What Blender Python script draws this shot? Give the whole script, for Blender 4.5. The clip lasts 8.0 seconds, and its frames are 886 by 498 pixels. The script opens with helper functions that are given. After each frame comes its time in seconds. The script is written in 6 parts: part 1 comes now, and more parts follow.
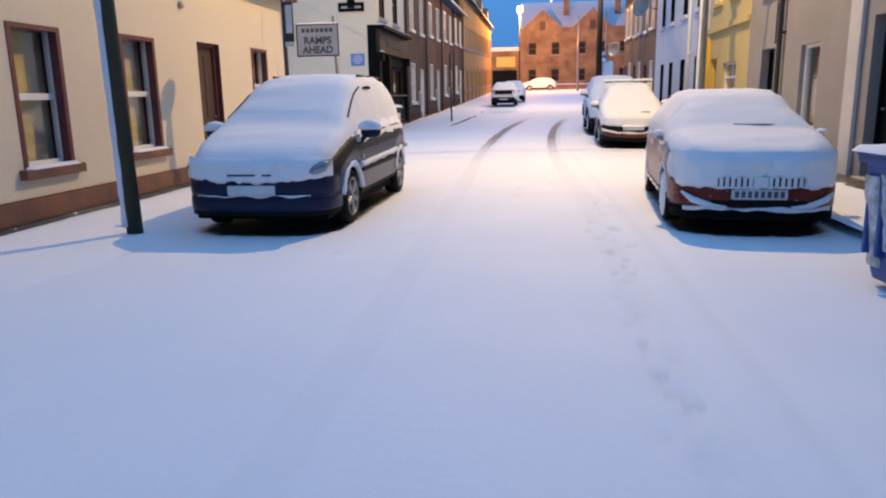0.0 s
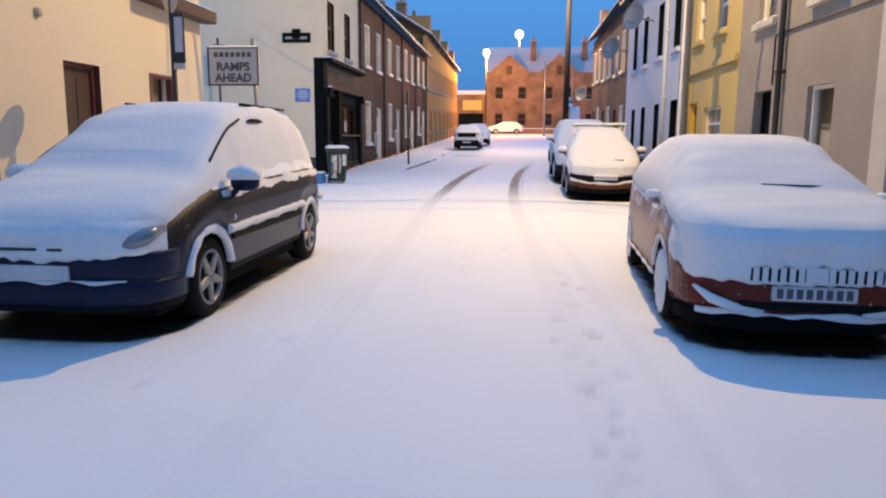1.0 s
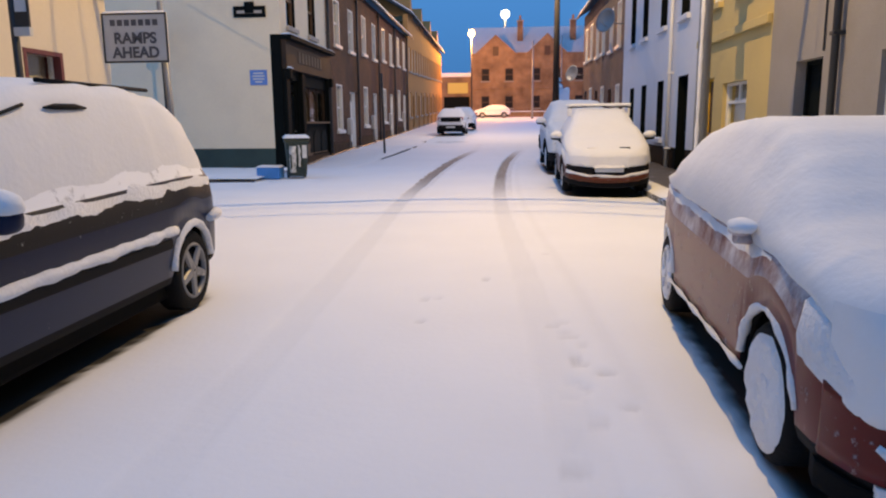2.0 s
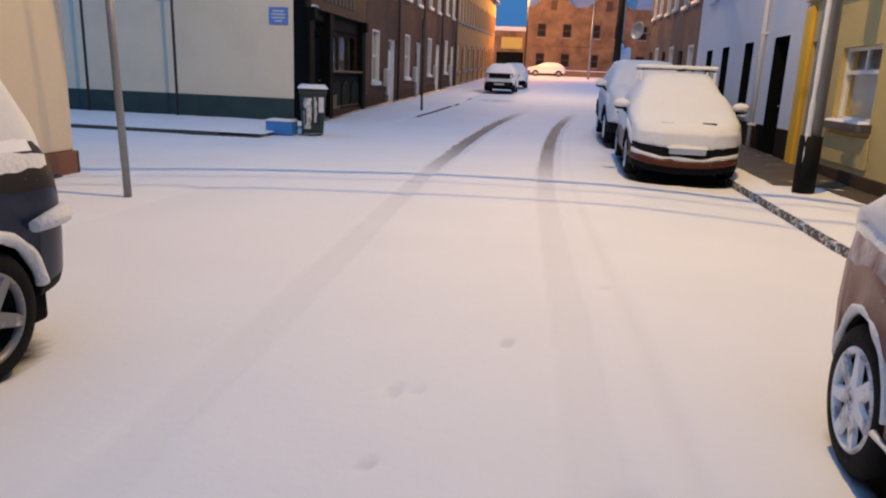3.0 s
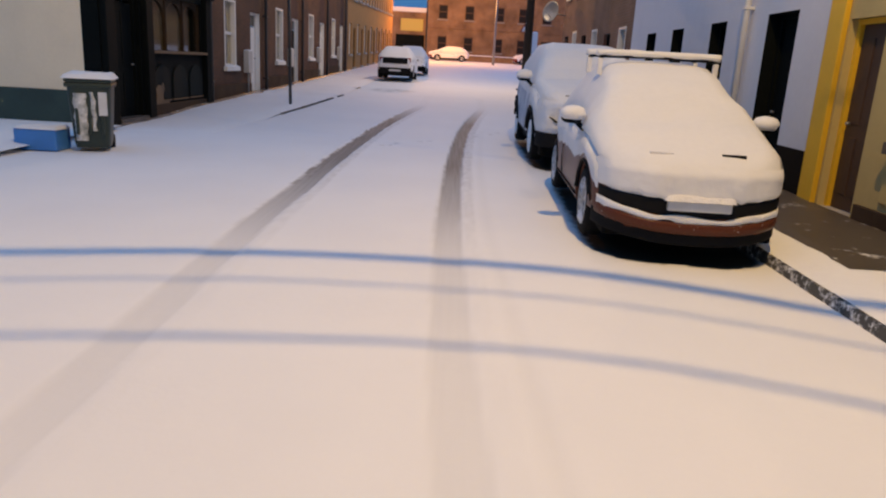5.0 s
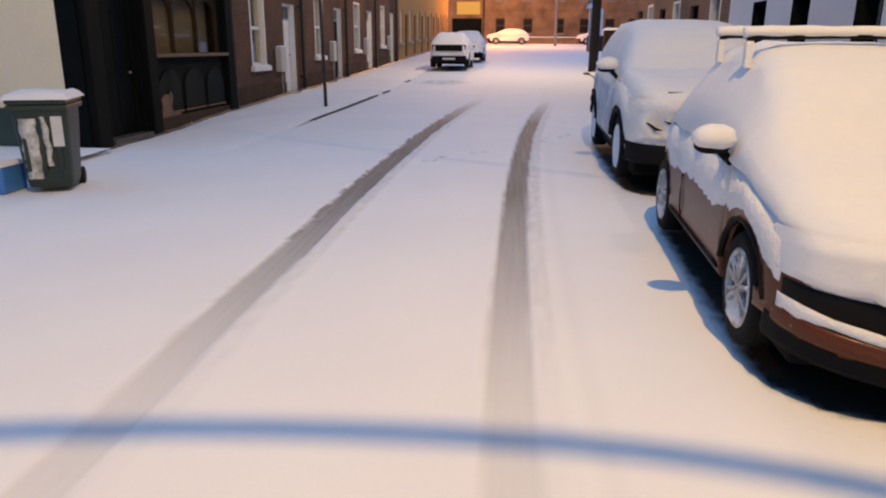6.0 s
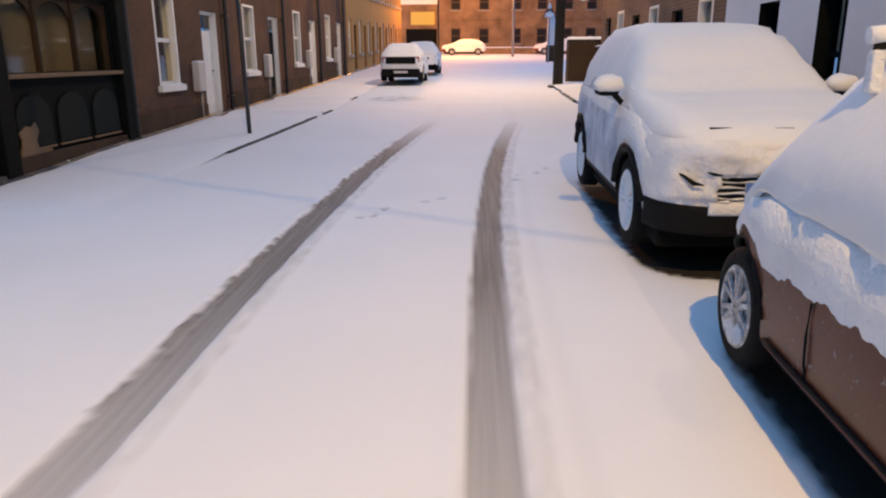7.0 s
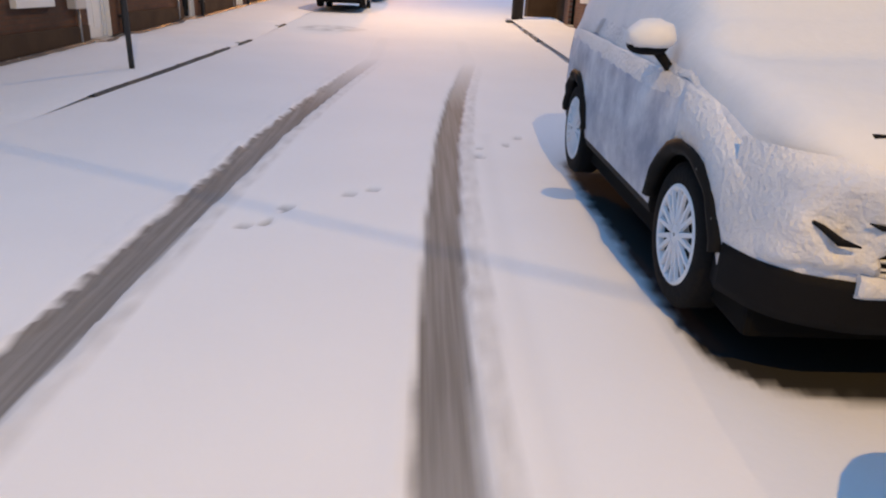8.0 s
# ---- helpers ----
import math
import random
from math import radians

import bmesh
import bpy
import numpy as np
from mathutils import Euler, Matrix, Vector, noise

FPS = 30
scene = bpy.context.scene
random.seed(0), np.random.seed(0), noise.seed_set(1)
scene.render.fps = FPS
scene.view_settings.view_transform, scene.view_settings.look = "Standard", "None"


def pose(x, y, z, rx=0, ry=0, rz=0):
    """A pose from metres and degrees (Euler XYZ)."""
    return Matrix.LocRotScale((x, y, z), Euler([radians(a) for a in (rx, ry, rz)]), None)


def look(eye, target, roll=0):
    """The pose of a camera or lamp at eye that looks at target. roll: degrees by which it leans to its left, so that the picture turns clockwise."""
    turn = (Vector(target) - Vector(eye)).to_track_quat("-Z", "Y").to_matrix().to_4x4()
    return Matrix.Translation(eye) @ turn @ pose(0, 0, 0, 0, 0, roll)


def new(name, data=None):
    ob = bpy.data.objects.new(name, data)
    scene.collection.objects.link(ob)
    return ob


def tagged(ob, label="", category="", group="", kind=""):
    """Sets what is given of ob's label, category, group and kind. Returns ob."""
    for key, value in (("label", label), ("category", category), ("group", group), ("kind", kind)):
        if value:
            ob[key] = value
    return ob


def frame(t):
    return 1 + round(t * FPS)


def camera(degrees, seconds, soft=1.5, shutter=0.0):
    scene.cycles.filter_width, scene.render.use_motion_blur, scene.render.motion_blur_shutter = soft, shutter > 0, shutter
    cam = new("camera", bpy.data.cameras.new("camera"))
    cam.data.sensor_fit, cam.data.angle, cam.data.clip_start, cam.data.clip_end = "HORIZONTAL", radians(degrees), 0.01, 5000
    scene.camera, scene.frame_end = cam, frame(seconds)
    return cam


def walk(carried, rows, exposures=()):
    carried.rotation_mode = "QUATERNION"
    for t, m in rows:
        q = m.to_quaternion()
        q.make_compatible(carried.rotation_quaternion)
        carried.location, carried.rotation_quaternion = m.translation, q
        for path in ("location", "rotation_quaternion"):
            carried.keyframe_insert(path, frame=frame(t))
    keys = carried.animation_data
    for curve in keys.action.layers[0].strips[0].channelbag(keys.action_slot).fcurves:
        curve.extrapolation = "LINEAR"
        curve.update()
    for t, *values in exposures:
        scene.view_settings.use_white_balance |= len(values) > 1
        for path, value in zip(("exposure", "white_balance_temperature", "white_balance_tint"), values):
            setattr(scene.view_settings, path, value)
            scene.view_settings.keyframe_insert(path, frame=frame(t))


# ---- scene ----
cam = camera(64.1, 8.0, 2.1)
PATH = [
    (0, (-0.369, 1.275, 1.422), (-0.648, 3.21, 1.0), -1.0),
    (0.5, (-0.338, 2.661, 1.428), (-0.689, 4.586, 1.013), 0.5),
    (0.6, (-0.339, 2.926, 1.411), (-0.677, 4.846, 0.968), 0.6),
    (0.7, (-0.315, 3.17, 1.408), (-0.658, 5.078, 0.917), -1.0),
    (0.8, (-0.284, 3.415, 1.404), (-0.576, 5.343, 0.957), 0.5),
    (0.9, (-0.25, 3.66, 1.4), (-0.494, 5.621, 1.094), 1.5),
    (1, (-0.216, 3.905, 1.398), (-0.404, 5.872, 1.089), 0.4),
    (1.5, (-0.182, 5.251, 1.412), (-0.303, 7.204, 0.997), 1.4),
    (1.7, (-0.17, 5.774, 1.424), (-0.312, 7.74, 1.088), -1.1),
    (2.8, (-0.089, 8.749, 1.459), (-0.35, 10.678, 1.001), 2.3),
    (3, (-0.12, 9.205, 1.465), (-0.395, 11.129, 0.991), 2.4),
    (3.5, (-0.011, 10.501, 1.487), (-0.305, 12.419, 1.004), 2.2),
    (4, (-0.013, 11.821, 1.503), (-0.179, 13.741, 0.966), 0.3),
    (4.2, (-0.072, 12.352, 1.512), (-0.151, 14.275, 0.969), 1.5),
    (5.3, (-0.167, 15.039, 1.601), (-0.175, 16.977, 1.106), 3.3),
    (5.5, (-0.169, 15.591, 1.643), (-0.209, 17.507, 1.072), 3.9),
    (6, (-0.173, 17.02, 1.66), (-0.361, 18.934, 1.11), 0.4),
    (6.5, (-0.269, 18.398, 1.634), (-0.392, 20.323, 1.105), -0.6),
    (7, (-0.256, 19.746, 1.702), (-0.335, 21.674, 1.18), -0.2),
    (7.5, (-0.266, 21.004, 1.725), (-0.268, 22.916, 1.139), 1.5),
    (8, (-0.277, 22.355, 1.667), (-0.192, 24.227, 0.97), 2.7),
]
walk(cam, [(t, look(eye, target, roll)) for t, eye, target, roll in PATH],
     [(0, 0.44, 6900, 10), (1, 0.38, 6950, 10), (2, 0.1, 6950, 10), (3, -0.12, 6900, 10), (4, -0.26, 7050, 10), (5, -0.19, 7450, 10), (6, 0.06, 7900, 10), (7, 0.28, 8350, 10), (8, 0.4, 8700, 10)])


# ---- world and light ----
LAMP = (1.2, 16.6, 9.4)
# an added lamp, out of view, that brightens the far road and terraces
FILL_LAMP = (1.5, 45.2, 9.75)
world = bpy.data.worlds.new("dusk")
scene.world = world
world.use_nodes = True
wn = world.node_tree
wbg = wn.nodes["Background"]
wco = wn.nodes.new("ShaderNodeTexCoord")
wsep = wn.nodes.new("ShaderNodeSeparateXYZ")
wramp = wn.nodes.new("ShaderNodeValToRGB")
wn.links.new(wco.outputs["Generated"], wsep.inputs[0])
wn.links.new(wsep.outputs["Z"], wramp.inputs[0])
wn.links.new(wramp.outputs["Color"], wbg.inputs["Color"])
wramp.color_ramp.elements[0].position, wramp.color_ramp.elements[0].color = 0.05, (0.045, 0.178, 0.46, 1)
wramp.color_ramp.elements[1].position, wramp.color_ramp.elements[1].color = 0.32, (0.075, 0.295, 0.74, 1)
wbg.inputs["Strength"].default_value = 1.06


def lamp(name, place, watts, colour, radius):
    data = bpy.data.lights.new(name, "POINT")
    data.energy, data.color, data.shadow_soft_size = watts, colour, radius
    ob = new(name, data)
    ob.location = place
    return ob


lamp("street_light", LAMP, 2900, (1.0, 0.66, 0.25), 0.055)
# fill light for the middle of the street; no source is seen there
lamp("fill_light", FILL_LAMP, 2100, (1.0, 0.68, 0.37), 0.05)
lamp("sodium_light", (-3.2, 83.6, 10.2), 11000, (1.0, 0.42, 0.08), 0.12)
lamp("mast_light", (0.5, 112.0, 16.4), 5000, (1.0, 0.62, 0.28), 0.2)

# ---- materials ----
def material(name, base, rough=0.7, metal=0.0, grain=0.0, scale=8.0, bump=0.0, bump_scale=40.0, second=None, amount=0.5, emit=None):
    """A surface with two scales of variation: large stains towards a second colour and fine grain."""
    m = bpy.data.materials.new(name)
    m.use_nodes = True
    n, l = m.node_tree.nodes, m.node_tree.links
    p = n["Principled BSDF"]
    p.inputs["Base Color"].default_value = (*base, 1)
    p.inputs["Roughness"].default_value, p.inputs["Metallic"].default_value = rough, metal
    co = n.new("ShaderNodeTexCoord")
    if grain or second:
        big = n.new("ShaderNodeTexNoise")
        big.inputs["Scale"].default_value, big.inputs["Detail"].default_value = scale * 0.22, 6
        small = n.new("ShaderNodeTexNoise")
        small.inputs["Scale"].default_value, small.inputs["Detail"].default_value = scale * 3, 4
        for t in (big, small):
            l.new(co.outputs["Object"], t.inputs["Vector"])
        mix = n.new("ShaderNodeMix")
        mix.data_type = "RGBA"
        ramp = n.new("ShaderNodeMapRange")
        ramp.inputs[1].default_value, ramp.inputs[2].default_value, ramp.inputs[4].default_value = 0.4, 0.68, amount
        l.new(big.outputs["Fac"], ramp.inputs[0])
        l.new(ramp.outputs[0], mix.inputs["Factor"])
        mix.inputs["A"].default_value = (*base, 1)
        mix.inputs["B"].default_value = (*(second or [c * 0.75 for c in base]), 1)
        hue = n.new("ShaderNodeHueSaturation")
        val = n.new("ShaderNodeMapRange")
        val.inputs[3].default_value, val.inputs[4].default_value = 1 - grain, 1 + grain
        l.new(small.outputs["Fac"], val.inputs[0])
        l.new(val.outputs[0], hue.inputs["Value"])
        l.new(mix.outputs["Result"], hue.inputs["Color"])
        l.new(hue.outputs["Color"], p.inputs["Base Color"])
    if bump:
        t = n.new("ShaderNodeTexNoise")
        t.inputs["Scale"].default_value, t.inputs["Detail"].default_value = bump_scale, 5
        l.new(co.outputs["Object"], t.inputs["Vector"])
        b = n.new("ShaderNodeBump")
        b.inputs["Strength"].default_value, b.inputs["Distance"].default_value = bump, 0.02
        l.new(t.outputs["Fac"], b.inputs["Height"])
        l.new(b.outputs["Normal"], p.inputs["Normal"])
    if emit:
        p.inputs["Emission Color"].default_value = (*emit[0], 1)
        p.inputs["Emission Strength"].default_value = emit[1]
    return m


def dusted(name, base, rough, scale, low, high, snow=(0.86, 0.87, 0.9), stretch=1.0, metal=0.0):
    """A surface with patches of wind-blown snow clinging to it."""
    m = material(name, base, rough, metal)
    n, l = m.node_tree.nodes, m.node_tree.links
    p = n["Principled BSDF"]
    co = n.new("ShaderNodeTexCoord")
    mp = n.new("ShaderNodeMapping")
    mp.inputs["Scale"].default_value = (1, 1, stretch)
    t = n.new("ShaderNodeTexNoise")
    t.inputs["Scale"].default_value, t.inputs["Detail"].default_value, t.inputs["Roughness"].default_value = scale, 7, 0.68
    r = n.new("ShaderNodeMapRange")
    r.inputs[1].default_value, r.inputs[2].default_value = low, high
    mix = n.new("ShaderNodeMix")
    mix.data_type = "RGBA"
    mix.inputs["A"].default_value, mix.inputs["B"].default_value = (*base, 1), (*snow, 1)
    b = n.new("ShaderNodeBump")
    b.inputs["Strength"].default_value, b.inputs["Distance"].default_value = 0.6, 0.015
    l.new(co.outputs["Object"], mp.inputs["Vector"])
    l.new(mp.outputs["Vector"], t.inputs["Vector"])
    l.new(t.outputs["Fac"], r.inputs[0])
    l.new(r.outputs[0], mix.inputs["Factor"])
    l.new(mix.outputs["Result"], p.inputs["Base Color"])
    l.new(r.outputs[0], b.inputs["Height"])
    l.new(b.outputs["Normal"], p.inputs["Normal"])
    rr = n.new("ShaderNodeMapRange")
    rr.inputs[3].default_value, rr.inputs[4].default_value = rough, 0.85
    l.new(r.outputs[0], rr.inputs[0])
    l.new(rr.outputs[0], p.inputs["Roughness"])
    return m


def brickwork(name, brick, other, mortar, axis):
    """Coursed bricks, 0.225 by 0.075 m, on a wall whose length runs along that axis."""
    m = material(name, brick, 0.85)
    n, l = m.node_tree.nodes, m.node_tree.links
    p = n["Principled BSDF"]
    co = n.new("ShaderNodeTexCoord")
    sep = n.new("ShaderNodeSeparateXYZ")
    com = n.new("ShaderNodeCombineXYZ")
    l.new(co.outputs["Object"], sep.inputs[0])
    l.new(sep.outputs[axis], com.inputs[0])
    l.new(sep.outputs["Z"], com.inputs[1])
    t = n.new("ShaderNodeTexBrick")
    t.inputs["Color1"].default_value, t.inputs["Color2"].default_value, t.inputs["Mortar"].default_value = (*brick, 1), (*other, 1), (*mortar, 1)
    t.inputs["Scale"].default_value, t.inputs["Brick Width"].default_value, t.inputs["Row Height"].default_value, t.inputs["Mortar Size"].default_value = 1, 0.225, 0.075, 0.008
    l.new(com.outputs[0], t.inputs["Vector"])
    stain = n.new("ShaderNodeTexNoise")
    stain.inputs["Scale"].default_value, stain.inputs["Detail"].default_value = 0.9, 6
    l.new(co.outputs["Object"], stain.inputs["Vector"])
    v = n.new("ShaderNodeMapRange")
    v.inputs[1].default_value, v.inputs[2].default_value, v.inputs[3].default_value, v.inputs[4].default_value = 0.3, 0.7, 0.6, 1.25
    l.new(stain.outputs["Fac"], v.inputs[0])
    hue = n.new("ShaderNodeHueSaturation")
    l.new(t.outputs["Color"], hue.inputs["Color"])
    l.new(v.outputs[0], hue.inputs["Value"])
    l.new(hue.outputs["Color"], p.inputs["Base Color"])
    b = n.new("ShaderNodeBump")
    b.inputs["Strength"].default_value, b.inputs["Distance"].default_value = 0.5, 0.01
    b.invert = True
    l.new(t.outputs["Fac"], b.inputs["Height"])
    l.new(b.outputs["Normal"], p.inputs["Normal"])
    return m


SNOW = material("snow", (0.76, 0.77, 0.79), 0.75, grain=0.03, scale=6, bump=0.16, bump_scale=26, second=(0.71, 0.73, 0.76), amount=0.5)
SNOW_ROUGH = material("rough_snow", (0.77, 0.78, 0.81), 0.8, grain=0.05, scale=9, bump=0.8, bump_scale=34)
SNOW_LYING = material("lying_snow", (0.85, 0.86, 0.88), 0.75, grain=0.03, scale=4, bump=0.13, bump_scale=14, second=(0.8, 0.81, 0.84), amount=0.5)
CREAM = material("cream_render", (0.64, 0.55, 0.42), 0.85, grain=0.04, scale=5, bump=0.25, bump_scale=60, second=(0.6, 0.53, 0.42), amount=0.35)
CREAM_PALE = material("pale_cream_render", (0.8, 0.7, 0.52), 0.85, grain=0.04, scale=5, bump=0.2, bump_scale=60, second=(0.63, 0.55, 0.43), amount=0.35)
PLINTH_BROWN = material("brown_plinth", (0.2, 0.085, 0.05), 0.8, grain=0.12, scale=8, bump=0.4, second=(0.09, 0.05, 0.04), amount=0.8)
PLINTH_GREEN = material("dark_green_plinth", (0.03, 0.06, 0.055), 0.7, grain=0.1, scale=6, bump=0.3, second=(0.015, 0.03, 0.03), amount=0.6)
RED_PAINT = material("dark_red_paint", (0.13, 0.03, 0.03), 0.55, grain=0.1, scale=6, second=(0.08, 0.02, 0.02))
YELLOW = material("yellow_render", (0.516, 0.404, 0.172), 0.85, grain=0.05, scale=5, bump=0.25, bump_scale=60, second=(0.43, 0.335, 0.146), amount=0.4)
YELLOW_BRIGHT = material("bright_yellow_paint", (0.75, 0.45, 0.03), 0.6, grain=0.05, scale=6)
WHITE_WALL = material("white_render", (0.68, 0.69, 0.73), 0.85, grain=0.04, scale=5, bump=0.2, bump_scale=60, second=(0.55, 0.57, 0.62), amount=0.35)
GREY_WALL = material("grey_render", (0.27, 0.25, 0.235), 0.9, grain=0.05, scale=5, bump=0.4, bump_scale=70, second=(0.21, 0.195, 0.18), amount=0.5)
GREY_TRIM = material("pale_grey_trim", (0.52, 0.5, 0.47), 0.8, grain=0.05, scale=6)
WHITE_PAINT = material("white_paint", (0.74, 0.74, 0.72), 0.45, grain=0.03, scale=6, second=(0.62, 0.61, 0.58))
BLACK_PAINT = material("black_paint", (0.004, 0.006, 0.0065), 0.7, grain=0.2, scale=6, second=(0.008, 0.01, 0.01))
BLACK_PAINT.node_tree.nodes["Principled BSDF"].inputs["Specular IOR Level"].default_value = 0.06
TEAL_PAINT = material("dark_teal_paint", (0.0055, 0.0105, 0.0115), 0.75, grain=0.15, scale=6, second=(0.004, 0.009, 0.009))
SHOP_WOOD = material("worn_shop_joinery", (0.03, 0.019, 0.012), 0.75, grain=0.15, scale=8, second=(0.05, 0.032, 0.018))
WOOD_BROWN = material("brown_wood", (0.065, 0.034, 0.02), 0.6, grain=0.15, scale=7, second=(0.06, 0.03, 0.02))
CURTAIN = material("backing_sheet", (0.14, 0.105, 0.056), 0.9, grain=0.12, scale=10)
BLIND = material("pale_blind", (0.5, 0.43, 0.3), 0.9, grain=0.08, scale=8, second=(0.32, 0.27, 0.19), amount=0.7)
# near-black colour that stands for the darkness of unlit rooms
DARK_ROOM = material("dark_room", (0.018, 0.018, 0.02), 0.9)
FASCIA = material("dark_brown_fascia", (0.045, 0.033, 0.026), 0.6, grain=0.15, scale=6, second=(0.03, 0.022, 0.018))
FASCIA_LETTER = material("faded_lettering", (0.075, 0.06, 0.048), 0.7)
STONE = material("stone", (0.4, 0.37, 0.33), 0.85, grain=0.1, scale=8, bump=0.4, second=(0.28, 0.26, 0.24))
KERB = material("wet_kerb_stone", (0.075, 0.072, 0.07), 0.55, grain=0.2, scale=12, bump=0.5, second=(0.035, 0.035, 0.035))
METAL_GREY = material("grey_galvanised_steel", (0.3, 0.31, 0.32), 0.5, 0.6, grain=0.1, scale=10, second=(0.2, 0.2, 0.21))
METAL_DARK = material("dark_painted_steel", (0.03, 0.032, 0.034), 0.5, 0.2, grain=0.15, scale=10)
POLE_GREEN = material("mossy_green_pole", (0.0375, 0.0341, 0.016), 0.7, grain=0.2, scale=9, bump=0.3, second=(0.0188, 0.0174, 0.01))
TIMBER_POLE = material("dark_timber", (0.018, 0.013, 0.01), 0.85, grain=0.2, scale=9, bump=0.4)
SLATE = material("slate", (0.06, 0.065, 0.075), 0.7, grain=0.15, scale=8, bump=0.3)
BIN_GREEN = material("grey_green_plastic", (0.02, 0.036, 0.029), 0.5, grain=0.08, scale=7, second=(0.014, 0.024, 0.02))
BIN_BLUE = material("blue_plastic", (0.02, 0.07, 0.26), 0.45, grain=0.08, scale=7)
BLUE_BOX = material("pale_blue_plastic", (0.048, 0.225, 0.62), 0.45, grain=0.08, scale=7)
TYRE = material("black_rubber", (0.007, 0.007, 0.0075), 0.85, grain=0.2, scale=20, bump=0.3)
UNDER = material("black_underbody", (0.003, 0.003, 0.003), 0.95)
SILVER = dusted("snowy_alloy", (0.3, 0.31, 0.33), 0.35, 9, 0.46, 0.62, metal=0.6)
ALLOY_DULL = dusted("dull_alloy", (0.22, 0.22, 0.225), 0.45, 9, 0.6, 0.8, metal=0.3)
ALLOY_CAKED = dusted("snow_caked_alloy", (0.25, 0.26, 0.28), 0.5, 7, 0.22, 0.36)
SILVER_WHITE = dusted("snow_packed_alloy", (0.2, 0.2, 0.22), 0.35, 7, 0.36, 0.5, metal=0.4)
BLACK_TRIM = material("black_plastic_trim", (0.005, 0.005, 0.006), 0.75, grain=0.15, scale=14)
PLATE_WHITE = material("pale_plate", (0.6, 0.62, 0.64), 0.4, grain=0.06, scale=14)
PLATE_INK = material("dark_ink", (0.09, 0.09, 0.1), 0.5)
SIGN_GREY = material("white_sign_face", (0.55, 0.55, 0.53), 0.5, grain=0.05, scale=6, second=(0.45, 0.45, 0.44))
SIGN_BLUE = material("blue_sign_face", (0.12, 0.25, 0.62), 0.5, grain=0.06, scale=6)
RED_LAMP = material("red_lens", (0.25, 0.01, 0.01), 0.25)
HEADLIGHT = material("headlight_lens", (0.22, 0.25, 0.28), 0.15, 0.2)
BRICK_L = brickwork("dark_red_brick", (0.1, 0.036, 0.015), (0.072, 0.027, 0.012), (0.062, 0.037, 0.023), "Y")
BRICK_R = brickwork("red_brick", (0.15, 0.06, 0.038), (0.11, 0.045, 0.033), (0.15, 0.125, 0.11), "Y")
BRICK_FAR = brickwork("orange_brick", (0.26, 0.14, 0.06), (0.21, 0.115, 0.055), (0.24, 0.2, 0.17), "X")
BROWN_RENDER = material("brown_render", (0.062, 0.041, 0.028), 0.85, grain=0.1, scale=7, bump=0.3, second=(0.032, 0.022, 0.016), amount=0.7)
OCHRE = material("ochre_render", (0.399, 0.203, 0.06), 0.85, grain=0.06, scale=5, bump=0.2, second=(0.314, 0.156, 0.05), amount=0.5)
LIT_WINDOW = material("lit_window", (0.2, 0.12, 0.04), 0.6, emit=((1.0, 0.58, 0.12), 0.4))
LAMP_GLOW = material("glowing_lamp", (0.9, 0.8, 0.6), 0.5, emit=((1.0, 0.87, 0.64), 9))
SODIUM_GLOW = material("glowing_sodium_lamp", (0.9, 0.6, 0.2), 0.5, emit=((1.0, 0.62, 0.2), 10))
GLASS = bpy.data.materials.new("window_glass")
GLASS.use_nodes = True
gp = GLASS.node_tree.nodes["Principled BSDF"]
gp.inputs["Base Color"].default_value, gp.inputs["Roughness"].default_value = (0.8, 0.85, 0.88, 1), 0.04
gp.inputs["Transmission Weight"].default_value, gp.inputs["IOR"].default_value = 1.0, 1.45
for m in (UNDER, BLACK_TRIM, TYRE, DARK_ROOM):
    m.node_tree.nodes["Principled BSDF"].inputs["Specular IOR Level"].default_value = 0.18
for m in (TEAL_PAINT, SHOP_WOOD, FASCIA, BROWN_RENDER):
    m.node_tree.nodes["Principled BSDF"].inputs["Specular IOR Level"].default_value = 0.12
CAR_GLASS = material("dark_car_glass", (0.012, 0.014, 0.017), 0.08)


# ---- mesh helpers ----
def finish(name, bm, mats, smooth=False):
    me = bpy.data.meshes.new(name)
    bm.normal_update()
    bm.to_mesh(me)
    bm.free()
    for m in (mats if isinstance(mats, (list, tuple)) else [mats]):
        me.materials.append(m)
    if smooth:
        me.shade_smooth()
    return me


def part(name, bm, mats, parent=None, label="", smooth=False):
    """One mesh object, under a thing or a part."""
    ob = new(name, finish(name, bm, mats, smooth))
    if parent:
        ob.parent = parent
    if label:
        tagged(ob, label)
    return ob


def thing(name, label, category, m=None, group="", kind=""):
    ob = new(name)
    ob.empty_display_size = 0.1
    if m:
        ob.matrix_basis = m
    return tagged(ob, label, category, group, kind)


def box(bm, x0, x1, y0, y1, z0, z1, bevel=0.0, mat=0):
    r = bmesh.ops.create_cube(bm, size=1)
    bmesh.ops.scale(bm, vec=(x1 - x0, y1 - y0, z1 - z0), verts=r["verts"])
    bmesh.ops.translate(bm, vec=((x0 + x1) / 2, (y0 + y1) / 2, (z0 + z1) / 2), verts=r["verts"])
    faces = {f for v in r["verts"] for f in v.link_faces}
    for f in faces:
        f.material_index = mat
    if bevel:
        edges = list({e for v in r["verts"] for e in v.link_edges})
        bmesh.ops.bevel(bm, geom=edges, offset=bevel, segments=2, affect="EDGES", profile=0.6)
    return bm


def B(x0, x1, y0, y1, z0, z1, bevel=0.0):
    return box(bmesh.new(), x0, x1, y0, y1, z0, z1, bevel)


